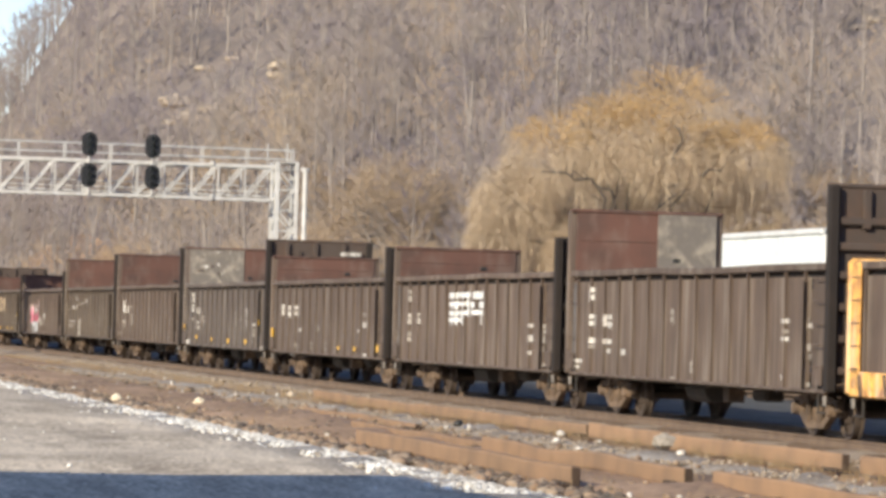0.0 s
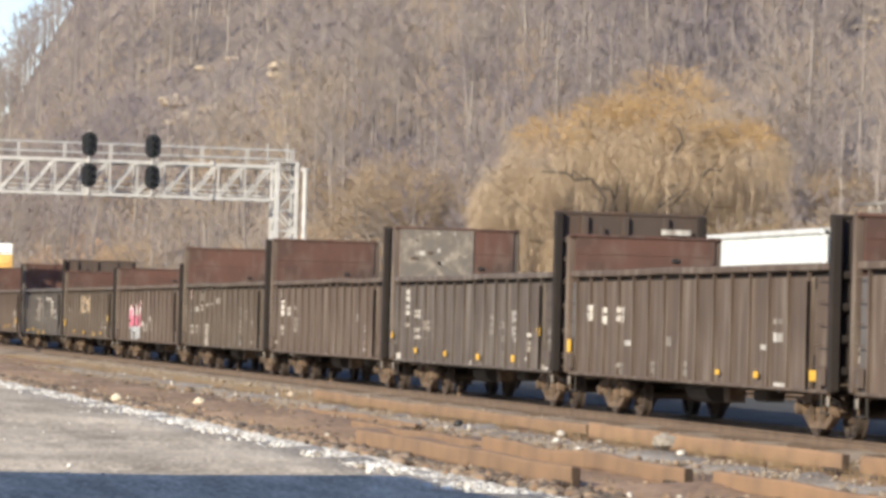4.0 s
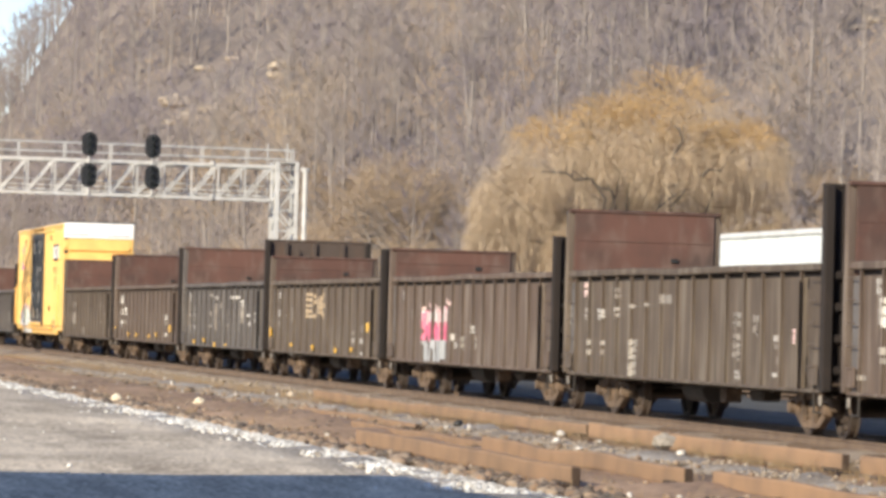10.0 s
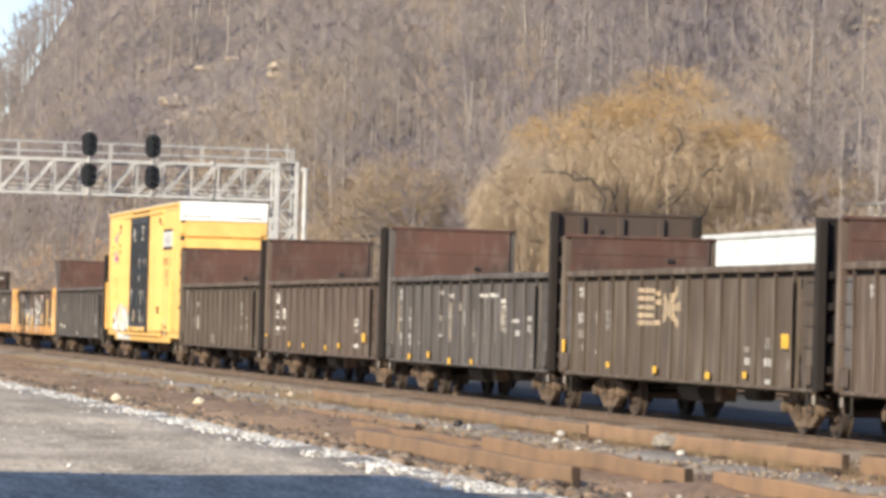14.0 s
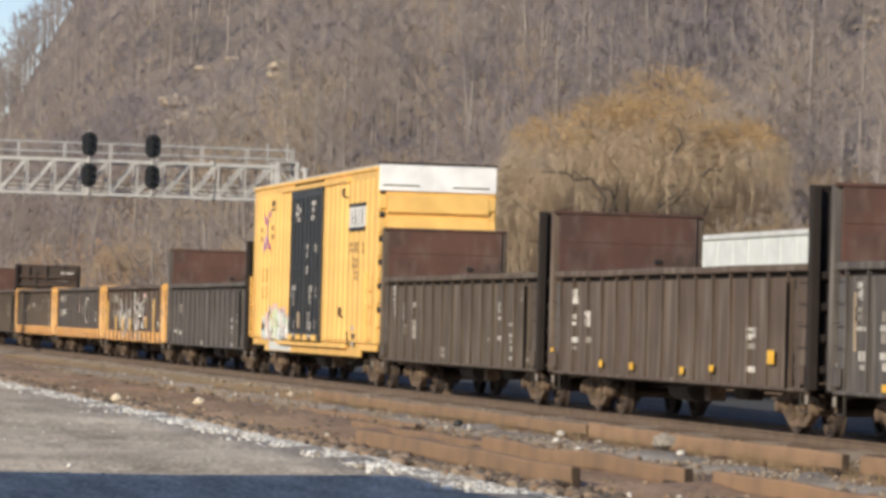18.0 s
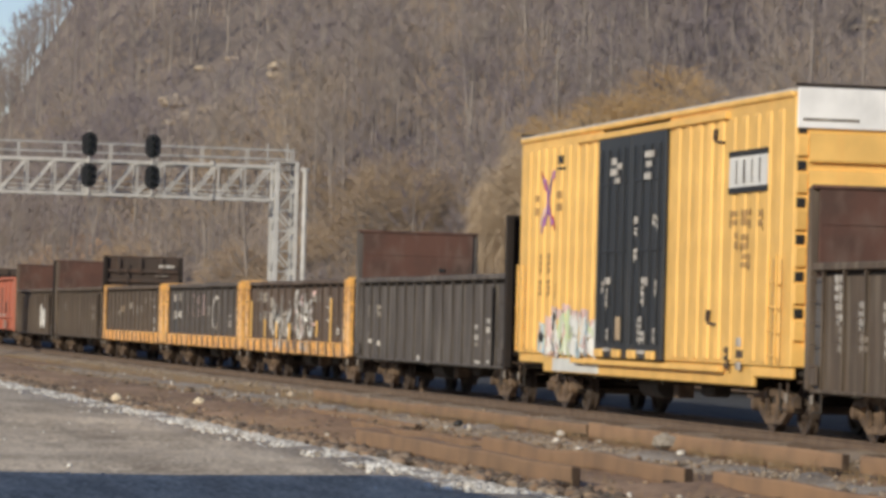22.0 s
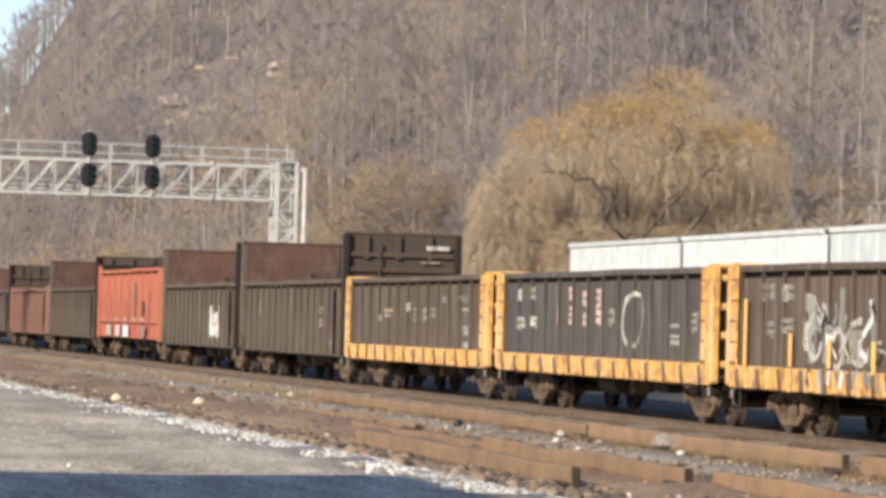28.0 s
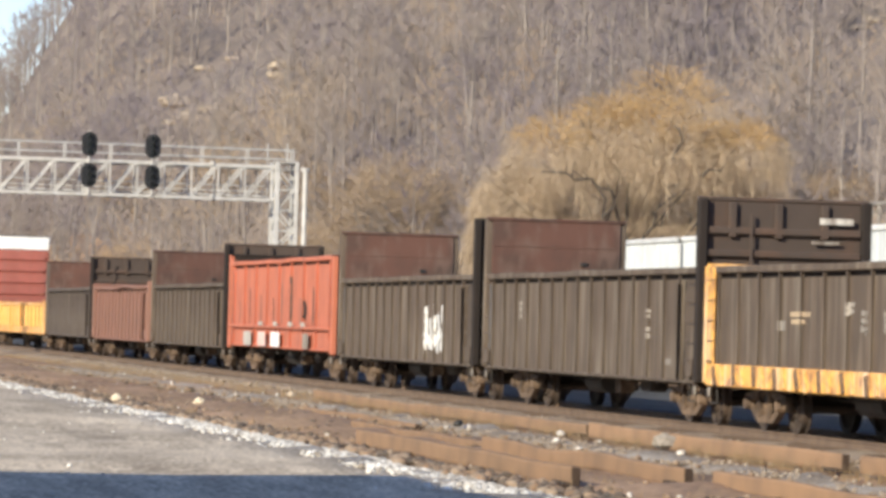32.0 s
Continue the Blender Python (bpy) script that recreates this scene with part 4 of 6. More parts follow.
make_gondola(9, "dark gondola car with amber reflectors and rusty ends",
             stencils=((5.15, 1.65, 0.4, 0.21), (5.17, 1.05, 0.32, 0.09), (-6.77, 2.36, 0.32, 0.14), (-6.68, 2.21, 0.29, 0.12), (-6.83, 1.8, 0.36, 0.27), (-5.76, 1.85, 0.49, 0.3), (-6.65, 1.43, 0.36, 0.1)),
             faint=((5.17, 1.44, 0.32, 0.09), (-5.62, 1.44, 0.49, 0.1), (-6.64, 1.27, 0.21, 0.06), (0.27, 0.78, 0.23, 0.07)),
             amber=((3.03, 1.03, 0.34, 0.13), (6.41, 1.27, 0.54, 0.25), (-8.29, 1.18, 0.49, 0.15), (-4.41, 0.99, 0.3, 0.14), (-2.19, 0.98, 0.35, 0.15), (1.18, 0.96, 0.34, 0.14)))
make_gondola(10, "dark gondola car with pale stencil columns", body=OLIVE_PAINT,
             stencils=((-6.85, 2.37, 0.35, 0.44), (-6.72, 1.99, 0.43, 0.34), (-5.65, 1.96, 0.42, 0.44), (-4.57, 2.02, 0.33, 0.3), (-4.48, 1.53, 0.33, 0.47), (4.3, 2.05, 0.22, 0.25), (4.35, 1.83, 0.22, 0.08), (4.35, 1.4, 0.31, 0.09), (5.47, 1.7, 0.48, 0.06), (5.49, 1.47, 0.48, 0.07), (5.38, 1.34, 0.16, 0.06), (5.57, 1.18, 0.37, 0.11), (5.44, 0.98, 0.24, 0.07), (6.67, 1.22, 0.29, 0.06), (7.01, 0.97, 0.52, 0.06)),
             faint=((-6.68, 1.57, 0.34, 0.44), (-5.61, 1.58, 0.34, 0.44), (-1.19, 1, 0.3, 0.28), (6.5, 2.28, 0.47, 0.27), (3.3, 1.36, 0.26, 0.07)))


def make_boxcar(index, label, body, red=False):
    head, tail = GAPS[index + 1], GAPS[index + 2]
    length = head - tail - 1.0
    half, mid = length / 2, (head + tail) / 2
    car = thing("boxcar", label, "freight car", "boxcars", at=(mid, TRACK_Y, 0))
    make_running_gear(car, length, 2.2)
    eave, floor_z = 5.52, 1.12
    hh = eave - floor_z
    zc = floor_z + hh / 2
    d0, d1 = -2.80, 1.98
    block("underframe", (length - 0.2, 2.7, 0.12), UNDER_STEEL, car, (0, 0, 1.03))
    for side in (-1, 1):
        y = side * 1.50
        for x0, x1 in ((-half, d0), (d1, half)):
            block("side_wall", (x1 - x0, 0.06, hh), body, car, ((x0 + x1) / 2, y, zc), bevel=0.01)
        me = rib_mesh(hh - 0.25, body, 0.032, 0.32)
        for x0, x1 in ((-half + 0.35, d0 - 0.25), (d1 + 0.25, half - 0.35)):
            n = max(2, int((x1 - x0) / 0.62))
            for i in range(n):
                part("side_corrugation", me, body, car, at=(x0 + (x1 - x0) * (i + 0.5) / n, side * 1.53, zc - 0.05), turn=(0, 0, 0 if side < 0 else 180))
        # two plug doors with rods, on rails
        for k in range(2):
            w = (d1 - d0) / 2
            x = d0 + w * (k + 0.5)
            leaf = block("door", (w - 0.03, 0.07, hh - 0.14), DOOR_BLUE, car, (x, side * 1.56, zc - 0.08), label="blue-black plug door with pale stencils", bevel=0.015)
            for dx in (-0.85, -0.3, 0.3, 0.85):
                rod("locking_rod", (dx, side * 0.06, -hh / 2 + 0.35), (dx, side * 0.06, hh / 2 - 0.35), 0.015, DOOR_BLUE, leaf, sides=6)
            block("door_belt", (w - 0.5, 0.03, 0.05), DOOR_BLUE, leaf, (0, side * 0.05, -0.1))
            block("door_belt", (w - 0.5, 0.03, 0.05), DOOR_BLUE, leaf, (0, side * 0.05, 1.2))
            for dx in (-0.75, 0.55):
                block("roller_housing", (0.5, 0.08, 0.16), YELLOW, leaf, (dx, side * 0.06, -hh / 2 + 0.16), bevel=0.02)
        block("door_rail", (d1 - d0 + 5.4, 0.12, 0.09), body, car, (0.6, side * 1.58, floor_z - 0.10))
        block("upper_door_rail", (d1 - d0 + 5.4, 0.10, 0.12), body, car, (0.6, side * 1.57, eave - 0.14))
        block("side_sill", (length - 4.2, 0.09, 0.34), body, car, (0, side * 1.45, 0.93), bevel=0.02)
        block("side_sill_end", (2.2, 0.09, 0.18), body, car, (half - 1.1, side * 1.45, 1.02), bevel=0.02)
        block("side_sill_end", (2.2, 0.09, 0.18), body, car, (-half + 1.1, side * 1.45, 1.02), bevel=0.02)
        block("roof_eave", (length, 0.14, 0.12), WHITE if red else body, car, (0, side * 1.52, eave + 0.05), label="sunlit eave strip", bevel=0.03)
        for end in (-1, 1):
            x0 = end * (half - 0.6)
            for z in np.arange(1.3, 2.9, 0.4):
                rod("rung", (x0 - 0.22, side * 1.66, float(z)), (x0 + 0.22, side * 1.66, float(z)), 0.016, body, car, sides=6)
            for dx in (-0.22, 0.22):
                rod("ladder_rail", (x0 + dx, side * 1.66, 1.15), (x0 + dx, side * 1.66, 2.95), 0.022, body, car, sides=6)
    # shallow peaked roof with cross ribs
    bm = prism([(-1.58, 0.0), (-1.58, 0.04), (0, 0.09), (1.58, 0.04), (1.58, 0.0)], length)
    bmesh.ops.rotate(bm, cent=(0, 0, 0), matrix=Matrix.Rotation(radians(90), 3, "Z"), verts=bm.verts)
    roof = part("roof", bm, GALVANISED, car, at=(0, 0, eave + 0.08))
    for end in (-1, 1):
        block("roof_end_trim", (0.05, 3.1, 0.05), END_DARK, roof, (end * (half + 0.08), 0, 0.10), label="dark trim over the end panel", bevel=0.01)
    for i in range(14):
        block("roof_rib", (0.09, 1.6, 0.03), GALVANISED, roof, (-half + 0.6 + i * (length - 1.2) / 13, 0, 0.08))
    for end in (-1, 1):
        x = end * half
        wall = block("end_wall", (0.08, 3.06, hh), body, car, (x, 0, zc), bevel=0.02)
        lows = np.arange(hh / 2 - 0.83, -hh / 2 + 0.15, -0.60)
        for z in lows:
            bm = prism([(-0.01, -0.24), (0.10, -0.235), (0.11, -0.20), (0.06, 0.22), (-0.01, 0.28)], 2.62)
            part("end_corrugation", bm, body, wall, at=(end * 0.04, 0, float(z)), turn=(0, 0, 0 if end > 0 else 180))
        for side in (-1, 1):
            for z in lows:
                block("corner_bracket", (0.10, 0.20, 0.34), body, wall, (end * 0.06, side * 1.41, float(z) + 0.02), bevel=0.02)
                # near-side black blocks imitate the brackets' shadows; the others keep the body colour
                block("corner_slot", (0.06, 0.15, 0.16), BLACK if not red and side < 0 else body, wall, (end * 0.03, side * 1.41, float(z) + 0.30), bevel=0.01)
        block("end_top_panel", (0.06, 3.02, 0.66), CLEAN_WHITE, wall, (end * 0.08, 0, hh / 2 - 0.19), label="white end panel with fine lettering", bevel=0.01)
        if not red:
            block("fine_lettering", (0.012, 0.95, 0.045), PATCH_GREY, wall, (end * 0.115, -0.95, hh / 2 - 0.38), bevel=0.001)
            block("fine_lettering", (0.012, 0.95, 0.045), PATCH_GREY, wall, (end * 0.115, 0.85, hh / 2 - 0.40), bevel=0.001)
    ribs = []
    for x0, x1 in ((-half + 0.35, d0 - 0.25), (d1 + 0.25, half - 0.35)):
        n = max(2, int((x1 - x0) / 0.62))
        ribs += [x0 + (x1 - x0) * (i + 0.5) / n for i in range(n)]
    PROFILES[car.name] = (-1.53, -1.562, 0.16, ribs)
    CARS.append(car)
    return car, half, d0, d1


def boxcar_markings(car, half, d0, d1):
    y = -1.572
    block("emblem_plate", (2.15, 0.015, 0.56), WHITE, car, (6.97, y, 4.38), label="white emblem plate with black bars", bevel=0.003)
    for dz in (-0.31, 0.31):
        block("emblem_edge", (2.2, 0.02, 0.10), BLACK, car, (6.97, y - 0.004, 4.38 + dz), bevel=0.003)
    for i, (w, lean) in enumerate(((0.05, 0), (0.09, 0), (0.04, 0), (0.06, 0))):
        block("emblem_stem", (w, 0.02, 0.40), DARK_BROWN, car, (6.32 + 0.44 * i, y - 0.006, 4.38), turn=(0, lean, 0), bevel=0.003)
    # brown lettering, as broken bars
    marks(car, ((6.1, 3.58, 0.36, 0.3), (6.85, 3.58, 0.5, 0.32), (7.65, 3.55, 0.35, 0.34), (6.25, 3.2, 0.2, 0.34), (6.78, 3.17, 0.4, 0.3), (6.86, 2.85, 0.42, 0.28),
                (-7.4, 2.95, 0.22, 0.42), (-6.7, 2.95, 0.26, 0.42), (-7.4, 2.45, 0.3, 0.36), (-6.7, 2.45, 0.3, 0.36), (-6.15, 2.4, 0.16, 0.3), (-7.85, 4.32, 0.2, 0.12), (-7.85, 4.05, 0.22, 0.14), (-6.0, 4.35, 0.3, 0.14), (-6.0, 4.1, 0.3, 0.14)), BROWN_STENCIL, "brown_stencil")
    marks(car, ((-5.95, 5.06, 0.3, 0.15), (-5.92, 4.88, 0.6, 0.05)), BLACK, "black_stencil")
    marks(car, ((6.6, 1.5, 0.3, 0.14), (6.6, 1.1, 0.3, 0.12)), STENCIL)
    marks(car, ((6.6, 1.3, 0.34, 0.12), (5.9, 1.2, 0.3, 0.4)), RUST_DARK, "rust_patch")
    # pale stencils on the doors
    doors = ((-1.5, 4.85, 0.34, 0.12), (-1.5, 4.65, 0.5, 0.12), (-1.25, 4.48, 0.36, 0.1), (-1.1, 4.75, 0.3, 0.1), (1.0, 4.9, 0.62, 0.11), (0.95, 4.72, 0.36, 0.1), (0.9, 4.5, 0.44, 0.11),
             (0.16, 3.7, 0.24, 0.12), (0.16, 3.48, 0.22, 0.16), (0.16, 3.05, 0.26, 0.24), (1.4, 3.66, 0.2, 0.22), (1.62, 3.6, 0.14, 0.26), (-2.15, 2.45, 0.2, 0.26), (-1.78, 2.58, 0.4, 0.12),
             (-1.85, 2.25, 0.2, 0.4), (-1.72, 1.55, 0.16, 0.24), (0.85, 2.55, 0.42, 0.14), (0.72, 2.3, 0.2, 0.42), (0.55, 1.65, 0.3, 0.5), (0.8, 1.52, 0.24, 0.22), (1.6, 2.42, 0.14, 0.3), (1.55, 1.55, 0.2, 0.3), (-1.67, 1.27, 0.62, 0.06), (0.71, 1.25, 0.62, 0.06))
    sheet = PROFILES[car.name]
    PROFILES[car.name] = (-1.625, -1.65, 0.03, [])
    marks(car, doors, STENCIL, "door_stencil")
    PROFILES[car.name] = sheet
    block("label_holder", (0.3, 0.02, 0.44), CREAM, car, (-0.95, -1.632, 1.68), label="cream label holder", bevel=0.004)
    # soft sprayed lettering low on the rear half
    rr = random.Random(5)
    for i in range(9):
        x, top = -7.2 + 0.5 * i, (1.45, 1.75, 1.95, 1.9, 2.0, 1.9, 1.85, 1.9, 1.7)[i]
        paint = (SPRAY_CYAN, SPRAY_ROSE, SPRAY_PALE, SPRAY_GREEN, SPRAY_GREEN, SPRAY_PALE, SPRAY_PALE, SPRAY_PALE, SPRAY_PALE)[i]
        stroke(car, "sprayed_band", [(x, 1.14), (x + 0.08, 1.5), (x - 0.03, top)], 0.66, paint, 0.006 + 0.003 * (i % 3), "large pale sprayed lettering" if i == 0 else "")
        stroke(car, "sprayed_haze", [(x - 0.3, top + 0.05), (x + 0.3, top + 0.02)], 0.22, SPRAY_ROSE, 0.005)
    for i in range(26):
        x, z = -7.3 + 4.3 * rr.random(), rr.uniform(1.2, 1.85)
        paint = rr.choice((SPRAY_PALE, SPRAY_PALE, SPRAY_GREEN, SPRAY_CYAN, SPRAY_DULL, SPRAY_ROSE, SPRAY_GREYED))
        stroke(car, "sprayed_line", [(x, z), (x + rr.uniform(-0.25, 0.25), z - 0.15), (x + rr.uniform(-0.3, 0.3), max(1.13, z - rr.uniform(0.2, 0.5)))], rr.uniform(0.08, 0.2), paint, 0.016 + 0.003 * (i % 4))
    for x, z, tall in ((-6.25, 1.62, 0.3), (-6.1, 1.82, 0.12), (-7.2, 1.4, 0.14), (-5.6, 1.3, 0.1)):
        stroke(car, "sprayed_dot", [(x, z), (x + 0.1, z + tall)], 0.22, BLACK, 0.03)
    block("sprayed_sill", (3.6, 0.012, 0.26), SPRAY_PALE, car, (-4.6, -1.502, 0.92), label="sill sprayed over in white", bevel=0.002)
    # violet and red cross
    for a, b, paint in (((-7.45, 4.85), (-6.35, 3.65), SPRAY_RED), ((-6.45, 4.85), (-7.35, 3.6), SPRAY_VIOLET), ((-7.3, 4.75), (-6.5, 3.75), SPRAY_VIOLET), ((-6.6, 4.7), (-7.45, 3.75), SPRAY_ROSE)):
        mid = ((a[0] + b[0]) / 2 + 0.03, (a[1] + b[1]) / 2)
        stroke(car, "sprayed_cross", [a, mid, b], 0.13, paint, 0.008 if paint is SPRAY_RED else 0.012)
    sprayed(car, -6.9, 4.22, 0.34, 0.6, SPRAY_VIOLET, lift=0.015)
    for cx, cz in ((5.2, 5.02), (5.0, 1.88)):
        block("door_stop", (0.07, 0.08, 0.2), RUST_DARK, car, (cx - 0.2, y, cz + 0.06), turn=(0, 15, 0))
        block("door_stop", (0.45, 0.07, 0.04), RUST_DARK, car, (cx + 0.05, y, cz - 0.08), turn=(0, 4, 0))


boxcar_markings(*make_boxcar(11, "tall yellow boxcar with blue-black doors and white-topped end", YELLOW))
make_gondola(12, "slate-grey gondola car with rusty raised ends", body=SLATE_PAINT,
             stencils=((-6.83, 1.2, 0.42, 0.1), (-5.72, 1.15, 0.34, 0.1), (-8.28, 1.01, 0.8, 0.08), (-8.09, 0.89, 0.51, 0.08), (-0.91, 0.85, 0.23, 0.13), (5.21, 1.63, 0.3, 0.1), (5.23, 1.4, 0.38, 0.1), (6.4, 1.77, 0.37, 0.1), (6.42, 1.57, 0.45, 0.11), (5.36, 0.85, 0.46, 0.06), (6.56, 0.87, 0.52, 0.06)),
             faint=((-6.89, 1.97, 0.49, 0.3), (-5.79, 1.96, 0.54, 0.29), (-6.84, 1.36, 0.32, 0.14), (-5.73, 1.32, 0.3, 0.1), (0.18, 0.74, 0.23, 0.07), (5.25, 1.24, 0.31, 0.08), (6.56, 1.31, 0.3, 0.08)))


def tall_tag(car, half):
    """Dense angular lettering in pale paint with dark cores, from the top of the side down over the sill."""
    rr = random.Random(13)
    for cx, z0, z1, w in ((-3.9, 1.2, 2.3, 0.5), (-3.1, 1.2, 2.1, 0.4), (-2.3, 1.2, 2.4, 0.32), (-1.6, 1.2, 1.75, 0.5), (-0.9, 1.2, 2.2, 0.3), (0.0, 1.3, 2.5, 0.5), (0.8, 1.2, 1.9, 0.5), (1.5, 1.2, 2.45, 0.6), (2.3, 1.2, 2.1, 0.4)):
        stroke(car, "sprayed_band", [(cx, z0), (cx + rr.uniform(-0.1, 0.1), (z0 + z1) / 2), (cx + rr.uniform(-0.1, 0.1), z1)], w, SPRAY_FADED, 0.004)
    for cx, cz, rx, rz in ((-3.7, 1.62, 0.36, 0.34), (-2.6, 1.45, 0.3, 0.3), (-1.5, 1.55, 0.42, 0.34), (0.15, 2.2, 0.3, 0.3), (1.5, 1.9, 0.36, 0.36), (0.7, 1.5, 0.4, 0.3), (2.2, 1.6, 0.34, 0.34)):
        stroke(car, "sprayed_ring", ring(cx, cz, rx, rz, rr.uniform(0, 90), rr.uniform(300, 400)), 0.12, rr.choice((SPRAY_PALE, STENCIL)), 0.008)
        stroke(car, "sprayed_core", [(cx - rx * 0.3, cz - rz * 0.2), (cx + rx * 0.35, cz + rz * 0.25)], rz * 0.5, rr.choice((BLACK, RUST_DARK)), 0.007)
    for i in range(44):
        cx, cz = -4.15 + 7.3 * (i + rr.random()) / 44, rr.uniform(1.5, 2.5 if i > 24 else 2.3)
        drop = rr.uniform(0.15, 0.6)
        trail = [(cx, cz), (cx + rr.uniform(-0.3, 0.35), cz - drop * 0.5), (cx + rr.uniform(-0.4, 0.5), max(1.22, cz - drop))]
        kinds = (SPRAY_PALE, STENCIL, SPRAY_FADED, SPRAY_GREYED, BLACK) if i < 24 else (SPRAY_PALE, SPRAY_ROSE, SPRAY_ROSE, STENCIL, RUST_DARK, SPRAY_GREYED)
        stroke(car, "sprayed_line", trail, rr.uniform(0.06, 0.15), rr.choice(kinds), 0.010 + 0.003 * (i % 4))
    # the lettering runs on over the sill
    sheet = PROFILES[car.name]
    PROFILES[car.name] = (-1.588, -1.588, 0.0, [])
    for i in range(22):
        cx = -3.9 + 6.4 * (i + rr.random()) / 22
        stroke(car, "sprayed_line", [(cx, 1.10), (cx + rr.uniform(-0.2, 0.3), rr.uniform(0.76, 0.92))], rr.uniform(0.10, 0.26), rr.choice((SPRAY_PALE, SPRAY_FADED, SPRAY_GREYED, STENCIL, RUST_DARK)), 0.006 + 0.002 * (i % 3))
    PROFILES[car.name] = sheet


def hoop_tag(car, half):
    stroke(car, "sprayed_hoop", [(2.35, 2.27), (2.12, 2.2), (1.95, 1.95), (1.92, 1.7), (2.05, 1.5), (2.3, 1.38)], 0.16, STENCIL, label="pale sprayed hoop")
    stroke(car, "sprayed_hoop", [(2.4, 2.28), (2.8, 2.34), (3.2, 2.3)], 0.09, STENCIL)
    stroke(car, "sprayed_hoop", [(3.25, 2.25), (3.35, 1.95), (3.25, 1.6), (3.0, 1.42)], 0.15, FAINT)
    stroke(car, "sprayed_line", [(2.7, 1.5), (2.95, 1.34)], 0.13, FAINT)
    block("repaint_patch", (1.1, 0.012, 1.45), BLUE_GREY_PAINT, car, (-6.4, -1.4805, 1.75), label="blue-grey repainted panel", bevel=0.002)


make_gondola(13, "gondola car with yellow trim and large pale graffiti", decor=tall_tag,
             stencils=((5.04, 2.04, 0.66, 0.06), (5.07, 1.69, 0.58, 0.07), (6.36, 1.38, 0.24, 0.21)),
             faint=((2.89, 2.27, 0.52, 0.2), (3.76, 2.27, 0.51, 0.2), (5.1, 2.23, 0.66, 0.17), (5.06, 1.87, 0.41, 0.21), (-6.12, 2.33, 0.63, 0.3), (-5.01, 2.32, 0.55, 0.29), (-6.03, 1.73, 0.49, 0.28), (-5, 1.79, 0.48, 0.25)),
             stripes=((5.69, 1.7, 0.33, 1.18), (-7.17, 1.67, 0.26, 1.11), (-4.7, 1.4, 0.2, 0.54), (-0.61, 1.31, 0.18, 0.54), (-2.73, 1.37, 0.19, 0.47), (3.67, 1.45, 0.16, 0.43)), **LOW)
make_gondola(14, "gondola car with yellow trim and a sprayed hoop", body=NAVY_GREY, decor=hoop_tag,
             stencils=((-6.35, 2.31, 0.36, 0.29), (-6.16, 1.73, 0.53, 0.27), (-5.02, 1.76, 0.51, 0.24), (5.51, 1.75, 0.51, 0.07), (5.53, 1.56, 0.5, 0.06), (5.54, 1.45, 0.5, 0.08)),
             faint=((-5.13, 2.34, 0.35, 0.29), (-3.03, 2.29, 0.28, 0.25), (1.15, 1.88, 0.44, 0.35), (6.81, 1.81, 0.42, 0.37)),
             rosy=((-2.99, 1.91, 0.32, 0.36), (-1.99, 2.34, 0.36, 0.27), (-1.95, 1.91, 0.4, 0.37), (-0.93, 2.23, 0.3, 0.32), (-0.85, 1.81, 0.38, 0.31), (0.13, 2.23, 0.37, 0.41), (0.16, 1.87, 0.38, 0.3)), **LOW)
make_gondola(15, "gondola car with yellow trim and faded cream stencils", body=OLIVE_PAINT, grow=(0.25, 0),
             decor=lambda car, half: marks(car, ((-3.0, 1.98, 0.95, 0.07), (-3.1, 1.86, 0.65, 0.07)), CREAM, "cream_bar"),
             stencils=((5.58, 2.01, 0.54, 0.06), (5.65, 1.6, 0.47, 0.07), (5.69, 1.5, 0.4, 0.13), (5.71, 1.21, 0.41, 0.13)),
             faint=((-3.95, 1.79, 0.31, 0.14), (-0.47, 2.07, 0.32, 0.21), (0.15, 1.86, 0.32, 0.38), (1.24, 1.87, 0.38, 0.35), (2.25, 1.92, 0.45, 0.27), (3.43, 2.23, 0.58, 0.16), (5.52, 2.23, 0.68, 0.17), (5.63, 1.79, 0.27, 0.29)), **LOW)
make_gondola(16, "dark gondola car with a braced raised end", braced=True, body=OLIVE_PAINT, grow=(0, 0.25), decor=white_badge, faint=((4.8, 1.95, 0.3, 0.2), (4.8, 1.6, 0.3, 0.25), (6.2, 1.1, 0.3, 0.1), (-5.2, 2.0, 0.3, 0.4)))


def white_tag(car, half):
    for cx, z0, z1 in ((2.6, 2.05, 1.0), (3.0, 1.8, 1.1), (3.5, 2.1, 1.2), (3.9, 1.9, 1.0), (4.3, 2.1, 1.05)):
        stroke(car, "sprayed_line", [(cx, z0), (cx + 0.15, (z0 + z1) / 2), (cx - 0.05, z1)], 0.24, WHITE)
    stroke(car, "sprayed_line", [(2.7, 1.35), (3.4, 1.15), (4.2, 1.5)], 0.3, WHITE, 0.01)


make_gondola(17, "dark gondola car with a white sprayed tag", body=OLIVE_PAINT, decor=white_tag, wave=0.1)


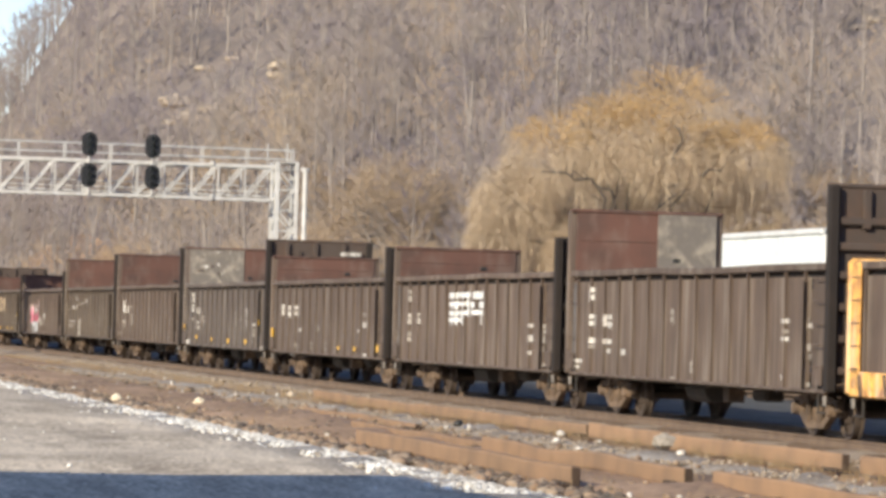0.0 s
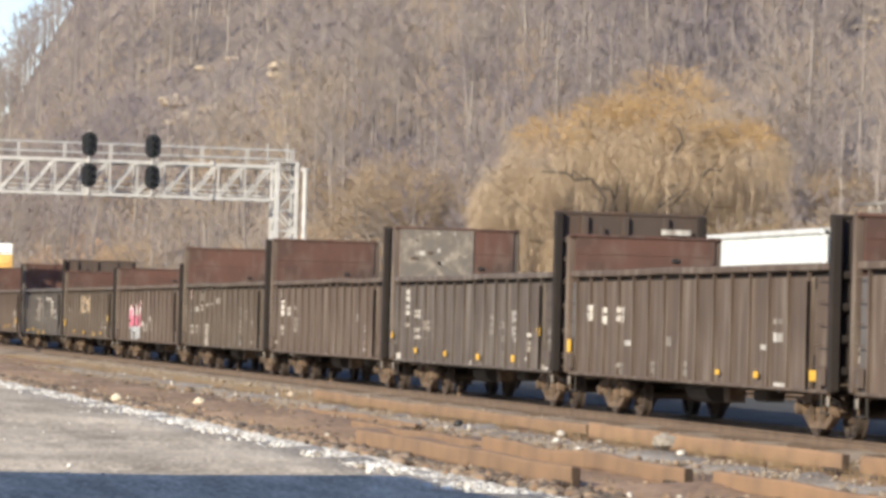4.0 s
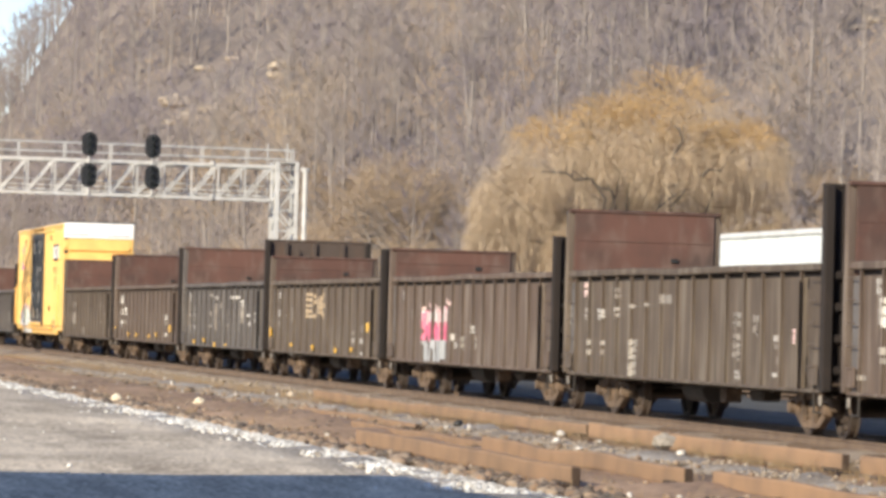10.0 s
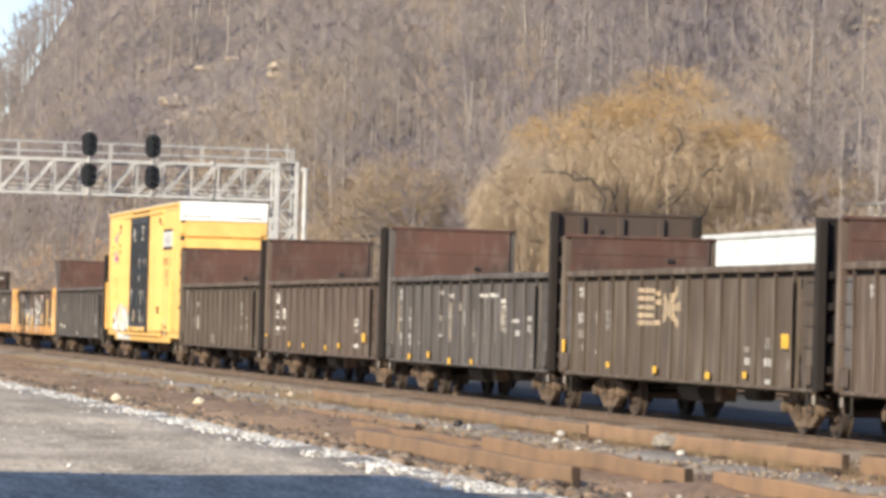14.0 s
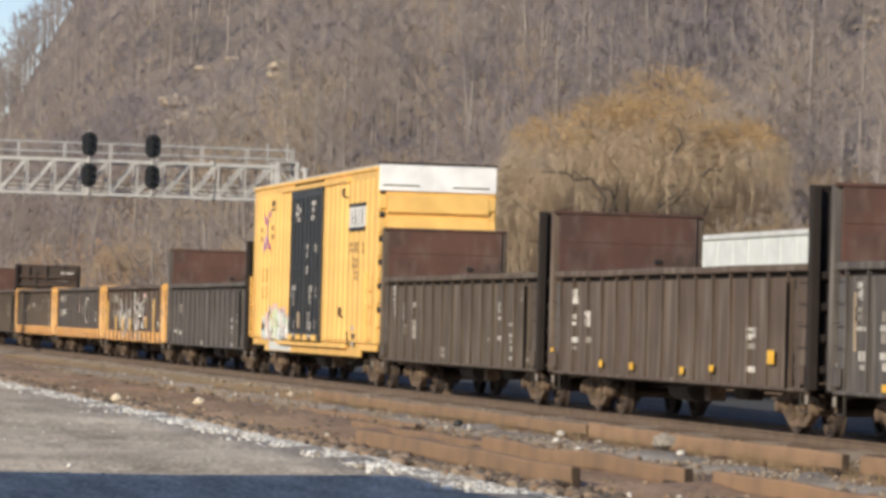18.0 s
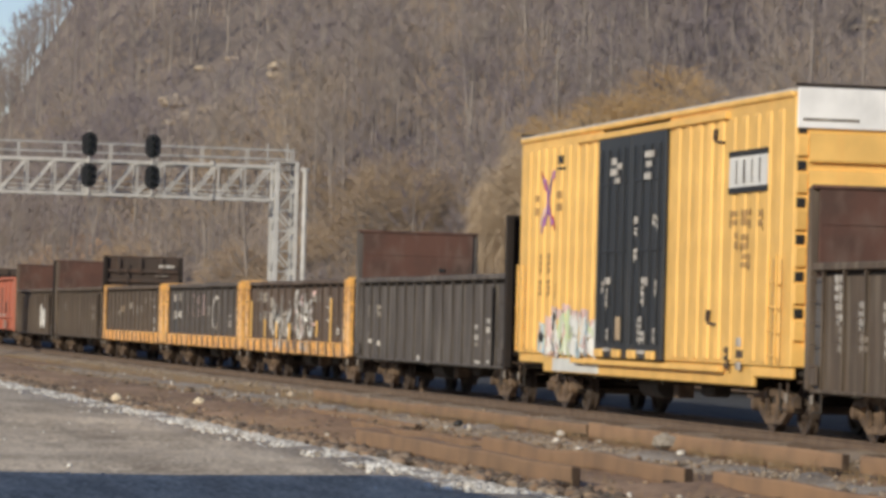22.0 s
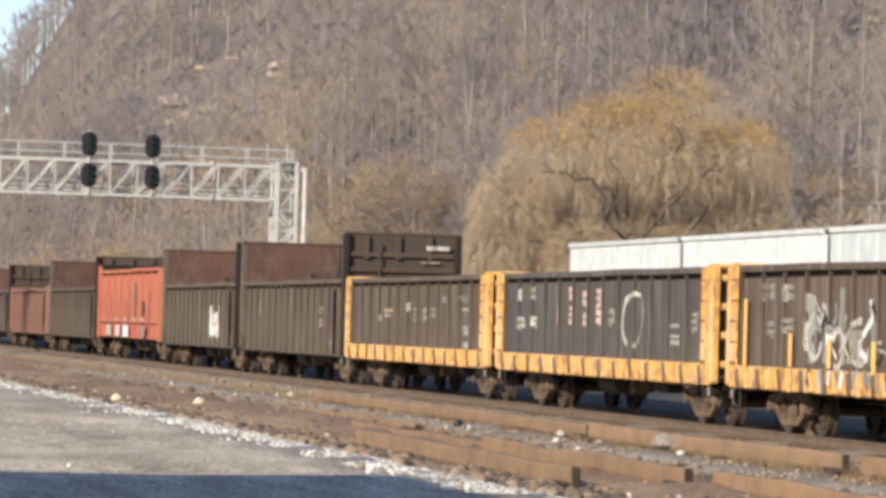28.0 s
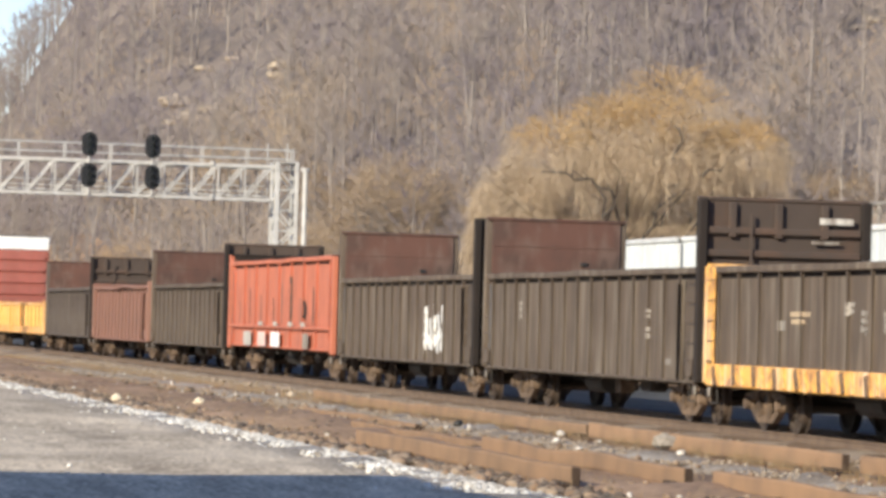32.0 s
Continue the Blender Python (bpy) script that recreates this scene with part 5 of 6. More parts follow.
def red_side(car, half):
    for x, w, mat in ((-4.8, 1.3, STENCIL), (-2.2, 1.3, SPRAY_ROSE), (0.1, 1.4, CLEAN_WHITE), (5.0, 0.8, FAINT)):
        block("side_placard", (w, 0.015, 0.42), mat, car, (x, -1.615, 1.10), label="white placard" if mat is CLEAN_WHITE else "", bevel=0.003)
    # dark upright streaks in the lower middle of the side
    for i, (x, top) in enumerate(((-7.0, 2.2), (-5.2, 2.6), (-3.2, 2.4), (-1.0, 2.3), (0.4, 2.7), (2.0, 2.9), (3.4, 2.3), (5.4, 2.6))):
        stroke(car, "soot_streak", [(x, 1.55), (x + 0.06, 1.9), (x, top)], 0.22, RUST_DARK if i % 2 else RUST_RED_PAINT)
    stroke(car, "dark_hole", [(4.1, 1.75), (4.3, 2.15)], 0.6, END_DARK, 0.010)
    block("mid_rail", (half * 2 - 0.4, 0.12, 0.1), RED_PAINT, car, (0, -1.55, 1.46), bevel=0.02)
    # pale blocks imitate glints along the mid rail
    for x in (-2.4, 0.1, 2.6, 4.6):
        block("rail_bracket", (0.5, 0.05, 0.12), STENCIL, car, (x, -1.62, 1.55), bevel=0.01)


make_gondola(18, "orange-red high-sided gondola car with white placards", body=RED_PAINT, inner=END_DARK, top=3.42, bottom=0.86, rear=3.65, front=3.4, ribs=9, slot=False, decor=red_side, group="odd gondolas")
make_gondola(19, "olive-black gondola car with a rusty raised end", body=OLIVE_PAINT, braced=True, wave=0.1)
make_gondola(20, "faded red-brown gondola car with bulged sides", body=RUST_RED_PAINT, inner=RUST_RED_PAINT, rear=2.9, front=2.9, wave=0.2, group="odd gondolas")
make_gondola(21, "grey-black gondola car with a braced raised end", body=GREY_PAINT, braced=True)


def stake_side(car, half):
    for i in range(16):
        block("stake", (0.28, 0.1, 1.0), YELLOW, car, (-half + 0.6 + i * (2 * half - 1.2) / 15, -1.60, 1.55), label="yellow stake", bevel=0.02)


make_gondola(22, "low yellow gondola car with upright stakes", body=YELLOW_WORN, inner=YELLOW_WORN, top=2.15, rear=2.2, front=2.2, ribs=6, slot=False, decor=stake_side, group="odd gondolas")
make_boxcar(23, "red boxcar with a white-topped end", BRICK_RED_PAINT, red=True)


# ---- signal bridge ----
def make_gantry(x):
    g = thing("signal_bridge", "galvanised lattice signal bridge over the tracks", "signal bridge", at=(x, 0, GROUND_Z))
    base, y0, y1 = -GROUND_Z, 8.6, 28.3
    low, high, deep = 7.09 + base, 8.61 + base, 1.25
    for dx in (0, -deep):
        for z in (low, high):
            block("chord", (0.11, y1 - y0 + 0.4, 0.115), GALVANISED, g, (dx, (y0 + y1) / 2, z))
        n = 16
        step = (y1 - y0) / n
        for i in range(n + 1):
            y = y0 + i * step
            block("upright", (0.07, 0.07, high - low), GALVANISED, g, (dx, y, (low + high) / 2))
            if i < n:
                rod("diagonal", (dx, y + 0.05, low + 0.05), (dx, y + step - 0.05, high - 0.05), 0.044, GALVANISED, g, sides=6)
    for i in range(17):
        y = y0 + i * (y1 - y0) / 16
        block("cross_tie", (deep, 0.07, 0.07), GALVANISED, g, (-deep / 2, y, low))
        block("cross_tie", (deep, 0.07, 0.07), GALVANISED, g, (-deep / 2, y, high))
    block("walkway", (0.75, y1 - y0, 0.05), GALVANISED, g, (-deep - 0.45, (y0 + y1) / 2, high - 0.05))
    for dx in (-deep - 0.10, -deep - 0.82):
        for z in (0.42, 0.84):
            rod("handrail", (dx, y0, high + z), (dx, y1 + 1.2, high + z), 0.03, GALVANISED, g, sides=6)
        for i in range(11):
            y = y0 + i * (y1 + 1.2 - y0) / 10
            rod("stanchion", (dx, y, high - 0.05), (dx, y, high + 0.84), 0.03, GALVANISED, g, sides=6)
    # conduits and a cable tray behind the near truss
    for dx, z, r in ((-deep - 0.5, low + 0.42, 0.035), (-deep - 0.5, low + 0.68, 0.035), (-deep - 0.2, low + 0.20, 0.05)):
        rod("conduit", (dx, y0, z), (dx, y1, z), r, GALVANISED, g, sides=6)
    for y in (23.6, 25.1, 26.6, 27.9):
        rod("tray_hanger", (-deep - 0.5, y, low + 0.1), (-deep - 0.5, y, high), 0.03, GALVANISED, g, sides=6)
    for y in (25.55,):
        for z in (low, high):
            part("splice_lamp", rod_mesh(0.13, 0.12, GALVANISED, 10), GALVANISED, g, at=(0.05, y, z + 0.08))
    # lattice towers
    for yc in (28.98, 8.1):
        tower = block("tower_footing", (1.9, 1.6, 0.4), STONE_GREY, g, (-deep / 2, yc, 0.15), label="concrete footing")
        for dx in (0, -deep):
            for dy in (-0.45, 0.45):
                block("tower_leg", (0.18, 0.22 if dy < 0 else 0.16, high + 0.25), GALVANISED, g, (dx, yc + dy, (high + 0.25) / 2))
            for i in range(9):
                z0 = 0.5 + i * 0.93
                a, b = (-0.4, 0.4) if i % 2 else (0.4, -0.4)
                rod("tower_brace", (dx, yc + a, z0), (dx, yc + b, z0 + 0.93), 0.04, GALVANISED, g, sides=6)
                block("tower_tie", (0.06, 0.9, 0.06), GALVANISED, g, (dx, yc, z0 + 0.93))
        for dy in (-0.45, 0.45):
            for i in range(9):
                z0 = 0.5 + i * 0.93
                rod("tower_brace", (0 if i % 2 else -deep, yc + dy, z0), (-deep if i % 2 else 0, yc + dy, z0 + 0.93), 0.04, GALVANISED, g, sides=6)
        block("tower_plate", (deep + 0.2, 1.1, 0.06), GALVANISED, g, (-deep / 2, yc, high + 0.2))
    rod("cable_mast", (0.9, 29.66, 0), (0.9, 29.66, 8.4 + base), 0.11, GALVANISED, g, "slim cable mast")
    rod("mast_cap", (0.9, 29.66, 8.4 + base), (0.9, 29.66, 8.55 + base), 0.2, GALVANISED, g)
    for y in (28.3, 29.2):
        rod("handrail", (-deep - 0.1, y, high), (-deep - 0.1, y, high + 1.1), 0.035, GALVANISED, g, sides=6)
    return g


def make_signal(x, y, levels):
    """A short mast with hooded signal heads, each an oval target with three lenses."""
    signal = thing("railway_signal", "mast with two black oval signal heads", "signal", "signals on the bridge", at=(x, y, 7.0))
    rod("pole", (-0.16, 0, 0.1), (-0.16, 0, 2.9), 0.06, GALVANISED, signal)
    for level in levels:
        bm = bmesh.new()
        n, front, back = 28, [], []
        for i in range(n):
            a = 2 * math.pi * i / n
            yy, zz = 0.35 * math.cos(a), 0.2 * math.copysign(1, math.sin(a)) + 0.35 * math.sin(a)
            front.append(bm.verts.new((0.05, yy, zz)))
            back.append(bm.verts.new((0.0, yy, zz)))
        bm.faces.new(front)
        bm.faces.new(back[::-1])
        for i in range(n):
            bm.faces.new((front[i], back[i], back[(i + 1) % n], front[(i + 1) % n]))
        bmesh.ops.recalc_face_normals(bm, faces=bm.faces)
        head = part("target", bm, SIGNAL_BLACK, signal, "black oval signal target", at=(0, 0, level - 7.0))
        for dz in (-0.33, 0, 0.33):
            part("lens", rod_mesh(0.10, 0.03, LENS_GLASS, 14), LENS_GLASS, head, at=(0.06, 0, dz), turn=(0, 90, 0))
            hood = bmesh.new()
            rings = []
            for xx in (0.06, 0.36):
                rings.append([hood.verts.new((xx, 0.13 * math.cos(radians(a)), 0.13 * math.sin(radians(a)))) for a in range(-20, 201, 20)])
                rings.append([hood.verts.new((xx, 0.12 * math.cos(radians(a)), 0.12 * math.sin(radians(a)))) for a in range(-20, 201, 20)])
            for p, q in ((0, 2), (3, 1), (1, 0), (2, 3)):
                for i in range(11):
                    hood.faces.new((rings[p][i], rings[p][i + 1], rings[q][i + 1], rings[q][i]))
            part("hood", hood, SIGNAL_BLACK, head, at=(0, 0, dz))
        part("case", block_mesh(0.25, 0.3, 0.95, SIGNAL_BLACK, 0.04), SIGNAL_BLACK, head, at=(-0.13, 0, 0))


GANTRY_X = -165.0
make_gantry(GANTRY_X)
for y in (19.92, 22.78):
    make_signal(GANTRY_X + 0.28, y, (9.32, 7.93))


# ---- parked covered hoppers ----
def make_hopper(x0, x1, y, railed):
    length, half = x1 - x0 - 0.62, (x1 - x0 - 0.62) / 2
    car = thing("covered_hopper", "parked white covered hopper car", "freight car", "parked white hoppers", at=((x0 + x1) / 2, y, 0))
    prof = [(-half + 2.4, 1.0), (-half + 0.12, 3.1), (-half + 0.12, 4.4), (half - 0.12, 4.4), (half - 0.12, 3.1), (half - 2.4, 1.0)]
    part("body", prism(prof, 3.1), HOPPER_PAINT, car)
    for side in (-1, 1):
        block("roof_edge", (length, 0.14, 0.16), WHITE, car, (0, side * 1.55, 4.49), bevel=0.03)
        block("side_sill", (length, 0.12, 0.3), WHITE, car, (0, side * 1.5, 1.1), bevel=0.02)
        for i in range(9):
            x = -half + 0.75 + i * (length - 1.5) / 8
            block("side_rib", (0.04, 0.02, 1.25), HOPPER_PAINT, car, (x, side * 1.56, 3.76))
        for end in (-1, 1):
            block("end_post", (0.12, 0.12, 3.3), WHITE, car, (end * (half - 0.06), side * 1.48, 2.75))
    bm = prism([(-1.6, 0), (-1.6, 0.05), (-0.6, 0.13), (0.6, 0.13), (1.6, 0.05), (1.6, 0)], length)
    bmesh.ops.rotate(bm, cent=(0, 0, 0), matrix=Matrix.Rotation(radians(90), 3, "Z"), verts=bm.verts)
    part("roof", bm, GALVANISED, car, at=(0, 0, 4.53))
    for i in range(6):
        x = -half + 1.5 + i * (length - 3) / 5
        part("hatch", rod_mesh(0.4, 0.12, GALVANISED, 14), GALVANISED, car, at=(x, 0.2, 4.64))
    block("running_board", (length, 0.6, 0.05), GALVANISED, car, (0, 0.8, 4.66))
    # rail and ladder hoops over the roof at one end
    for dx in (-half + 1.35, -half + 2.05) if railed else ():
        rod("roof_stanchion", (dx, -0.9, 4.55), (dx, -0.9, 5.2), 0.05, FAINT, car, sides=6)
        block("roof_bracket", (0.3, 0.1, 0.18), FAINT, car, (dx, -0.9, 4.98), bevel=0.03)
    if railed:
        rod("roof_rail", (-half, -0.9, 5.22), (-half + 3.6, -0.9, 5.17), 0.05, FAINT, car, sides=6)
    for x in (-half / 2, half / 2):
        bm = prism([(-1.6, 1.2), (-0.4, 0.45), (0.4, 0.45), (1.6, 1.2)], 2.4)
        part("outlet", bm, WHITE, car, at=(x, 0, 0))
    for end in (-1, 1):
        truck_x = end * (half - 1.7)
        truck = part("truck", block_mesh(0.36, 2.1, 0.2, UNDER_STEEL, 0.03), UNDER_STEEL, car, at=(truck_x, 0, 0.52))
        for side in (-1, 1):
            part("side_frame", side_frame_mesh(), TRUCK_STEEL, truck, at=(0, side * 1.02, -0.52), turn=(0, 0, 0 if side < 0 else 180))
        for dx in (-0.88, 0.88):
            part("wheelset", wheelset_mesh(), WHEEL_STEEL, truck, at=(dx, 0, -0.095))


for x0, x1 in ((-124.1, -110.1), (-110.1, -95.7), (-95.7, -81.2), (-81.2, -66.7)):
    make_hopper(x0, x1, 33.3, x0 == -95.7)
# ---- shed outside the view, known by its shadow on the lot ----
shed = thing("shed", "plain low brick shed that shades the lot", "building", at=(-29.2, -5.1, GROUND_Z))
block("wall", (18.2, 0.3, 4.0), BRICK_WALL, shed, (0, 6.7, 2.0))
block("wall", (18.2, 0.3, 4.0), BRICK_WALL, shed, (0, -6.7, 2.0))
block("wall", (0.3, 13.1, 4.0), BRICK_WALL, shed, (8.95, 0, 2.0))
block("wall", (0.3, 13.1, 4.0), BRICK_WALL, shed, (-8.95, 0, 2.0))
block("roof", (18.5, 14.0, 0.2), STONE_GREY, shed, (0, 0, 4.1))

# ---- rusted steel bars lying beside the track ----
def steel_bar(x0, x1, face, base, height):
    """A thick bar with knocked edges and a dark end; a dark strip imitates the shadow along its last metre."""
    width, length = 0.11, x1 - x0
    bar = thing("steel_bar", "orange-rusted thick steel bar lying in the dirt", "steel bar", "rusted bars beside the track", at=(x1, face + width / 2, base))
    me = bent_bar(length, width, height, RUST_ORANGE, x1, 0.10)
    part("bar", me, RUST_ORANGE, bar, at=(-length / 2, 0, height / 2))
    block("sawn_end", (0.03, width * 0.98, height * 0.98), DARK_BROWN, bar, (0.014, 0, height / 2), label="dark end face", bevel=0.02)
    # the shadow at the bar's foot, made as a dark strip
    block("shoe", (0.9, 0.10, 0.05), DARK_BROWN, bar, (-0.36, -width / 2 - 0.03, 0.025), turn=(0, 0, -4), label="dark strip imitating the bar's shadow", bevel=0.015)


for x0, x1, face, base, height in ((-64.3, -50.1, 16.92, -0.29, 0.26), (-92.0, -64.7, 16.98, -0.30, 0.22), (-49.6, -37.5, 17.02, -0.28, 0.25), (-54.6, -43.6, 12.70, -0.25, 0.23),
                                   (-43.2, -35.5, 12.95, -0.25, 0.22), (-57.0, -43.4, 11.22, -0.26, 0.24), (-66.0, -55.2, 12.9, -0.25, 0.13), (-78.0, -66.5, 14.2, -0.30, 0.12)):
    steel_bar(x0, x1, face, base, height)


# ---- loose stones ----
def stone_mesh(seed, mat):
    bm = bmesh.new()
    bmesh.ops.create_icosphere(bm, subdivisions=1, radius=1)
    r = random.Random(seed)
    for v in bm.verts:
        v.co *= r.uniform(0.7, 1.2)
        v.co.z *= 0.7
    return smooth_mesh("stone", bm, mat)


def scatter_stones(name, label, mat, count, place, size, seed):
    """Small stones nobody could count, in one mesh."""
    r = random.Random(seed)
    shapes = []
    for k in range(5):
        me = stone_mesh(seed * 10 + k, mat)
        v = np.array([p.co[:] for p in me.vertices])
        f = np.array([p.vertices[:] for p in me.polygons])
        shapes.append((v, f))
        bpy.data.meshes.remove(me)
    vs, fs, base = [], [], 0
    for i in range(count):
        v, f = shapes[i % 5]
        x, y, z = place(r)
        s = size * r.uniform(0.45, 1.5) ** 1.5
        a = r.uniform(0, 6.3)
        turn = np.array([[math.cos(a), -math.sin(a), 0], [math.sin(a), math.cos(a), 0], [0, 0, 1]])
        vs.append((v * s) @ turn.T + (x, y, z + s * 0.3))
        fs.append(f + base)
        base += len(v)
    tagged(new(name, raw_mesh(name, np.concatenate(vs), np.concatenate(fs), mat)), label, "stones", kind="stuff")


def edge_place(r):
    x = -r.uniform(36, 150) if r.random() < 0.8 else -r.uniform(36, 75)
    clump = noise.noise((x * 0.55, 4, 2)) + 0.5 * noise.noise((x * 1.7, 9, 2))
    y = LOT_EDGE_Y - 0.05 - abs(r.gauss(0, 0.26 + 0.35 * max(0, clump))) + 0.25 * noise.noise((x * 0.4, 1, 2))
    return x, y, -0.31


scatter_stones("edge_stones", "white limestone lumps along the lot's edge", EDGE_STONE, 15000, edge_place, 0.036, 3)
scatter_stones("lot_stones", "loose grey stones on the lot", EDGE_STONE, 160, lambda r: (-r.uniform(38, 120), r.uniform(3.5, 10.2), -0.30), 0.022, 5)
scatter_stones("ballast_stones", "tan and grey ballast stones", BALLAST_STONE, 4500, lambda r: (-r.uniform(40, 140), 15.6 + r.gauss(0, 0.45), -0.32), 0.032, 7)
scatter_stones("ridge_clods", "brown clods and cinders on the dirt ridge", CINDER, 2000, lambda r: (-r.uniform(38, 150), r.uniform(10.7, 15.0), -0.27), 0.04, 19)
scatter_stones("dark_clods", "dark cinders along the lot's edge", CINDER, 2600, lambda r: (-r.uniform(38, 130), LOT_EDGE_Y + 0.28 + r.gauss(0, 0.16), -0.30), 0.07, 21)
scatter_stones("ridge_stones", "pale stones in the dirt", STONE_WHITE, 80, lambda r: (-r.uniform(40, 130), r.uniform(11, 16.4), -0.27), 0.05, 9)
scatter_stones("shoulder_stones", "tan stones on the ballast shoulder", BALLAST_STONE, 3500, lambda r: (-r.uniform(40, 150), r.uniform(17.3, 19.0), -0.27 + 0.06 * r.random()), 0.04, 13)
for i, (x, y, s, mat, words) in enumerate(((-81.0, 10.55, 0.13, STONE_CREAM, "cream boulder in the dirt"), (-79.5, 12.15, 0.13, STONE_CREAM, "cream boulder in the dirt"), (-88.5, 15.8, 0.14, ROCK_PALE, "tan boulder in the dirt"),
                                           (-86.0, 17.2, 0.12, ROCK_PALE, "pale flat stone on the ballast"), (-57.0, 16.25, 0.2, STONE_GREY, "dark grey rock beside the ballast"), (-66.9, 15.1, 0.1, BLACK, "small black lump beside the ballast"))):
    tagged(new("boulder", stone_mesh(100 + i, mat)), words, "rock", "loose boulders")
    ob = scene.collection.objects[-1]
    ob.location, ob.scale = (x, y, -0.22 + s * 0.55), (s, s, s)


def grass_tufts(count, seed):
    """Dry blades in small tufts on the dirt ridge and ballast edge."""
    r = random.Random(seed)
    vs, fs = [], []
    for i in range(count):
        x, y = -r.uniform(40, 170), r.choice((r.uniform(10.8, 14.6), r.uniform(16.3, 17.5)))
        for k in range(9):
            a, h = r.uniform(0, 6.3), r.uniform(0.06, 0.24)
            bx, by = x + r.gauss(0, 0.08), y + r.gauss(0, 0.08)
            n = len(vs)
            vs += [(bx - 0.012, by, -0.32), (bx + 0.012, by, -0.32), (bx + math.cos(a) * h * 0.5, by + math.sin(a) * h * 0.5, -0.30 + h)]
            fs.append((n, n + 1, n + 2))
    tagged(new("dry_grass", raw_mesh("dry_grass", vs, fs, DRY_GRASS)), "thin dry grass in the dirt", "grass", kind="stuff")


grass_tufts(2600, 31)


# ---- trees ----
def tube(path, radii, sides):
    """Arrays for a tapered tube along a path."""
    verts, faces = [], []
    for i, p in enumerate(path):
        d = (path[min(i + 1, len(path) - 1)] - path[max(i - 1, 0)]).normalized()
        a = d.cross(Vector((0.3, 0.9, 0.2))).normalized()
        b = d.cross(a)
        for k in range(sides):
            t = 2 * math.pi * k / sides
            verts.append(p + (a * math.cos(t) + b * math.sin(t)) * radii[i])
    for i in range(len(path) - 1):
        for k in range(sides):
            j = (k + 1) % sides
            p, q, s, u = i * sides + k, i * sides + j, (i + 1) * sides + j, (i + 1) * sides + k
            faces += [(p, q, s), (p, s, u)]
    return verts, faces


class Sheaf:
    """Collects triangles."""

    def __init__(self):
        self.v, self.f = [], []

    def add(self, verts, faces):
        n = len(self.v)
        self.v += [tuple(p) for p in verts]
        self.f += [(a + n, b + n, c + n) for a, b, c in faces]

    def twig(self, a, b, w):
        side = (b - a).cross(Vector((random.uniform(-1, 1), random.uniform(-1, 1), random.uniform(-1, 1)))).normalized() * w
        n = len(self.v)
        self.v += [tuple(a - side), tuple(a + side), tuple(b)]
        self.f.append((n, n + 1, n + 2))

    def arrays(self):
        return np.array(self.v, np.float32), np.array(self.f, np.int32)


def bare_tree(height, spread, limbs, twigs, seed, twig_width=0.017, start=0.3):
    """A leafless broad tree: trunk with limbs, and a crown of branches and twigs."""
    random.seed(seed)
    wood, crown = Sheaf(), Sheaf()
    lean = Vector((random.uniform(-0.06, 0.06), random.uniform(-0.06, 0.06), 1))
    trunk = [Vector((lean.x * height * k / 6 + random.uniform(-0.12, 0.12) * (k > 0), lean.y * height * k / 6 + random.uniform(-0.12, 0.12) * (k > 0), height * 0.92 * k / 6)) for k in range(7)]
    r0 = height * 0.011
    wood.add(*tube(trunk, [r0 * (1.25 - k / 5.6) for k in range(7)], 6))
    for i in range(limbs):
        f = start + (0.95 - start) * (i + random.random()) / limbs
        k = min(5, int(f * 6))
        base = trunk[k].lerp(trunk[k + 1], f * 6 - k)
        a = i * 2.4 + random.uniform(-0.5, 0.5)
        reach = spread * (1.15 - f) * random.uniform(0.7, 1.2)
        rise = reach * random.uniform(0.7, 1.5)
        tip = base + Vector((math.cos(a) * reach, math.sin(a) * reach, rise))
        mid = base.lerp(tip, 0.5) + Vector((random.uniform(-0.2, 0.2), random.uniform(-0.2, 0.2), -0.1 * reach))
        wood.add(*tube([base, mid, tip], [r0 * 0.42 * (1.2 - f), r0 * 0.28 * (1.2 - f), 0.012], 4))
        for j in range(max(3, twigs // limbs // 7)):
            g = random.uniform(0.25, 1)
            p = (base.lerp(mid, g * 2) if g < 0.5 else mid.lerp(tip, g * 2 - 1))
            d = Vector((math.cos(a + random.uniform(-1.3, 1.3)), math.sin(a + random.uniform(-1.3, 1.3)), random.uniform(0.2, 1.2))).normalized()
            q = p + d * spread * random.uniform(0.2, 0.42)
            crown.twig(p, q, twig_width * 1.5)
            for _ in range(6):
                h = random.uniform(0.2, 1)
                s = p.lerp(q, h)
                e = s + (d * 0.5 + Vector((random.uniform(-0.6, 0.6), random.uniform(-0.6, 0.6), random.uniform(0.2, 1.5)))).normalized() * spread * random.uniform(0.1, 0.26)
                crown.twig(s, e, twig_width)
    return wood, crown


# pale rock that shows through the wood: x, y, size
OUTCROPS = ((-533, 92.6, 1.6), (-530, 91.0, 1.2), (-549, 82.8, 0.8), (-547, 87.2, 0.7), (-534, 77.2, 1.9), (-526, 77.6, 1.4), (-528, 79.5, 1.3), (-527, 75.8, 1.2), (-520, 82, 1.0), (-406, 85.5, 0.55), (-388, 85.2, 0.5), (-302, 104, 0.8), (-300, 102, 0.6))


def clearing(x, y):
    """Thin ground before an outcrop."""
    for ox, oy, size in OUTCROPS:
        ahead = math.hypot(ox, oy) - math.hypot(x, y)
        if -2 < ahead < (110 if ox < -500 else 60) and abs(math.atan2(y, -x) - math.atan2(oy, -ox)) * math.hypot(x, y) < (1.5 * size + 1.5 if ox < -500 else size + 1.0):
            return True
    return False


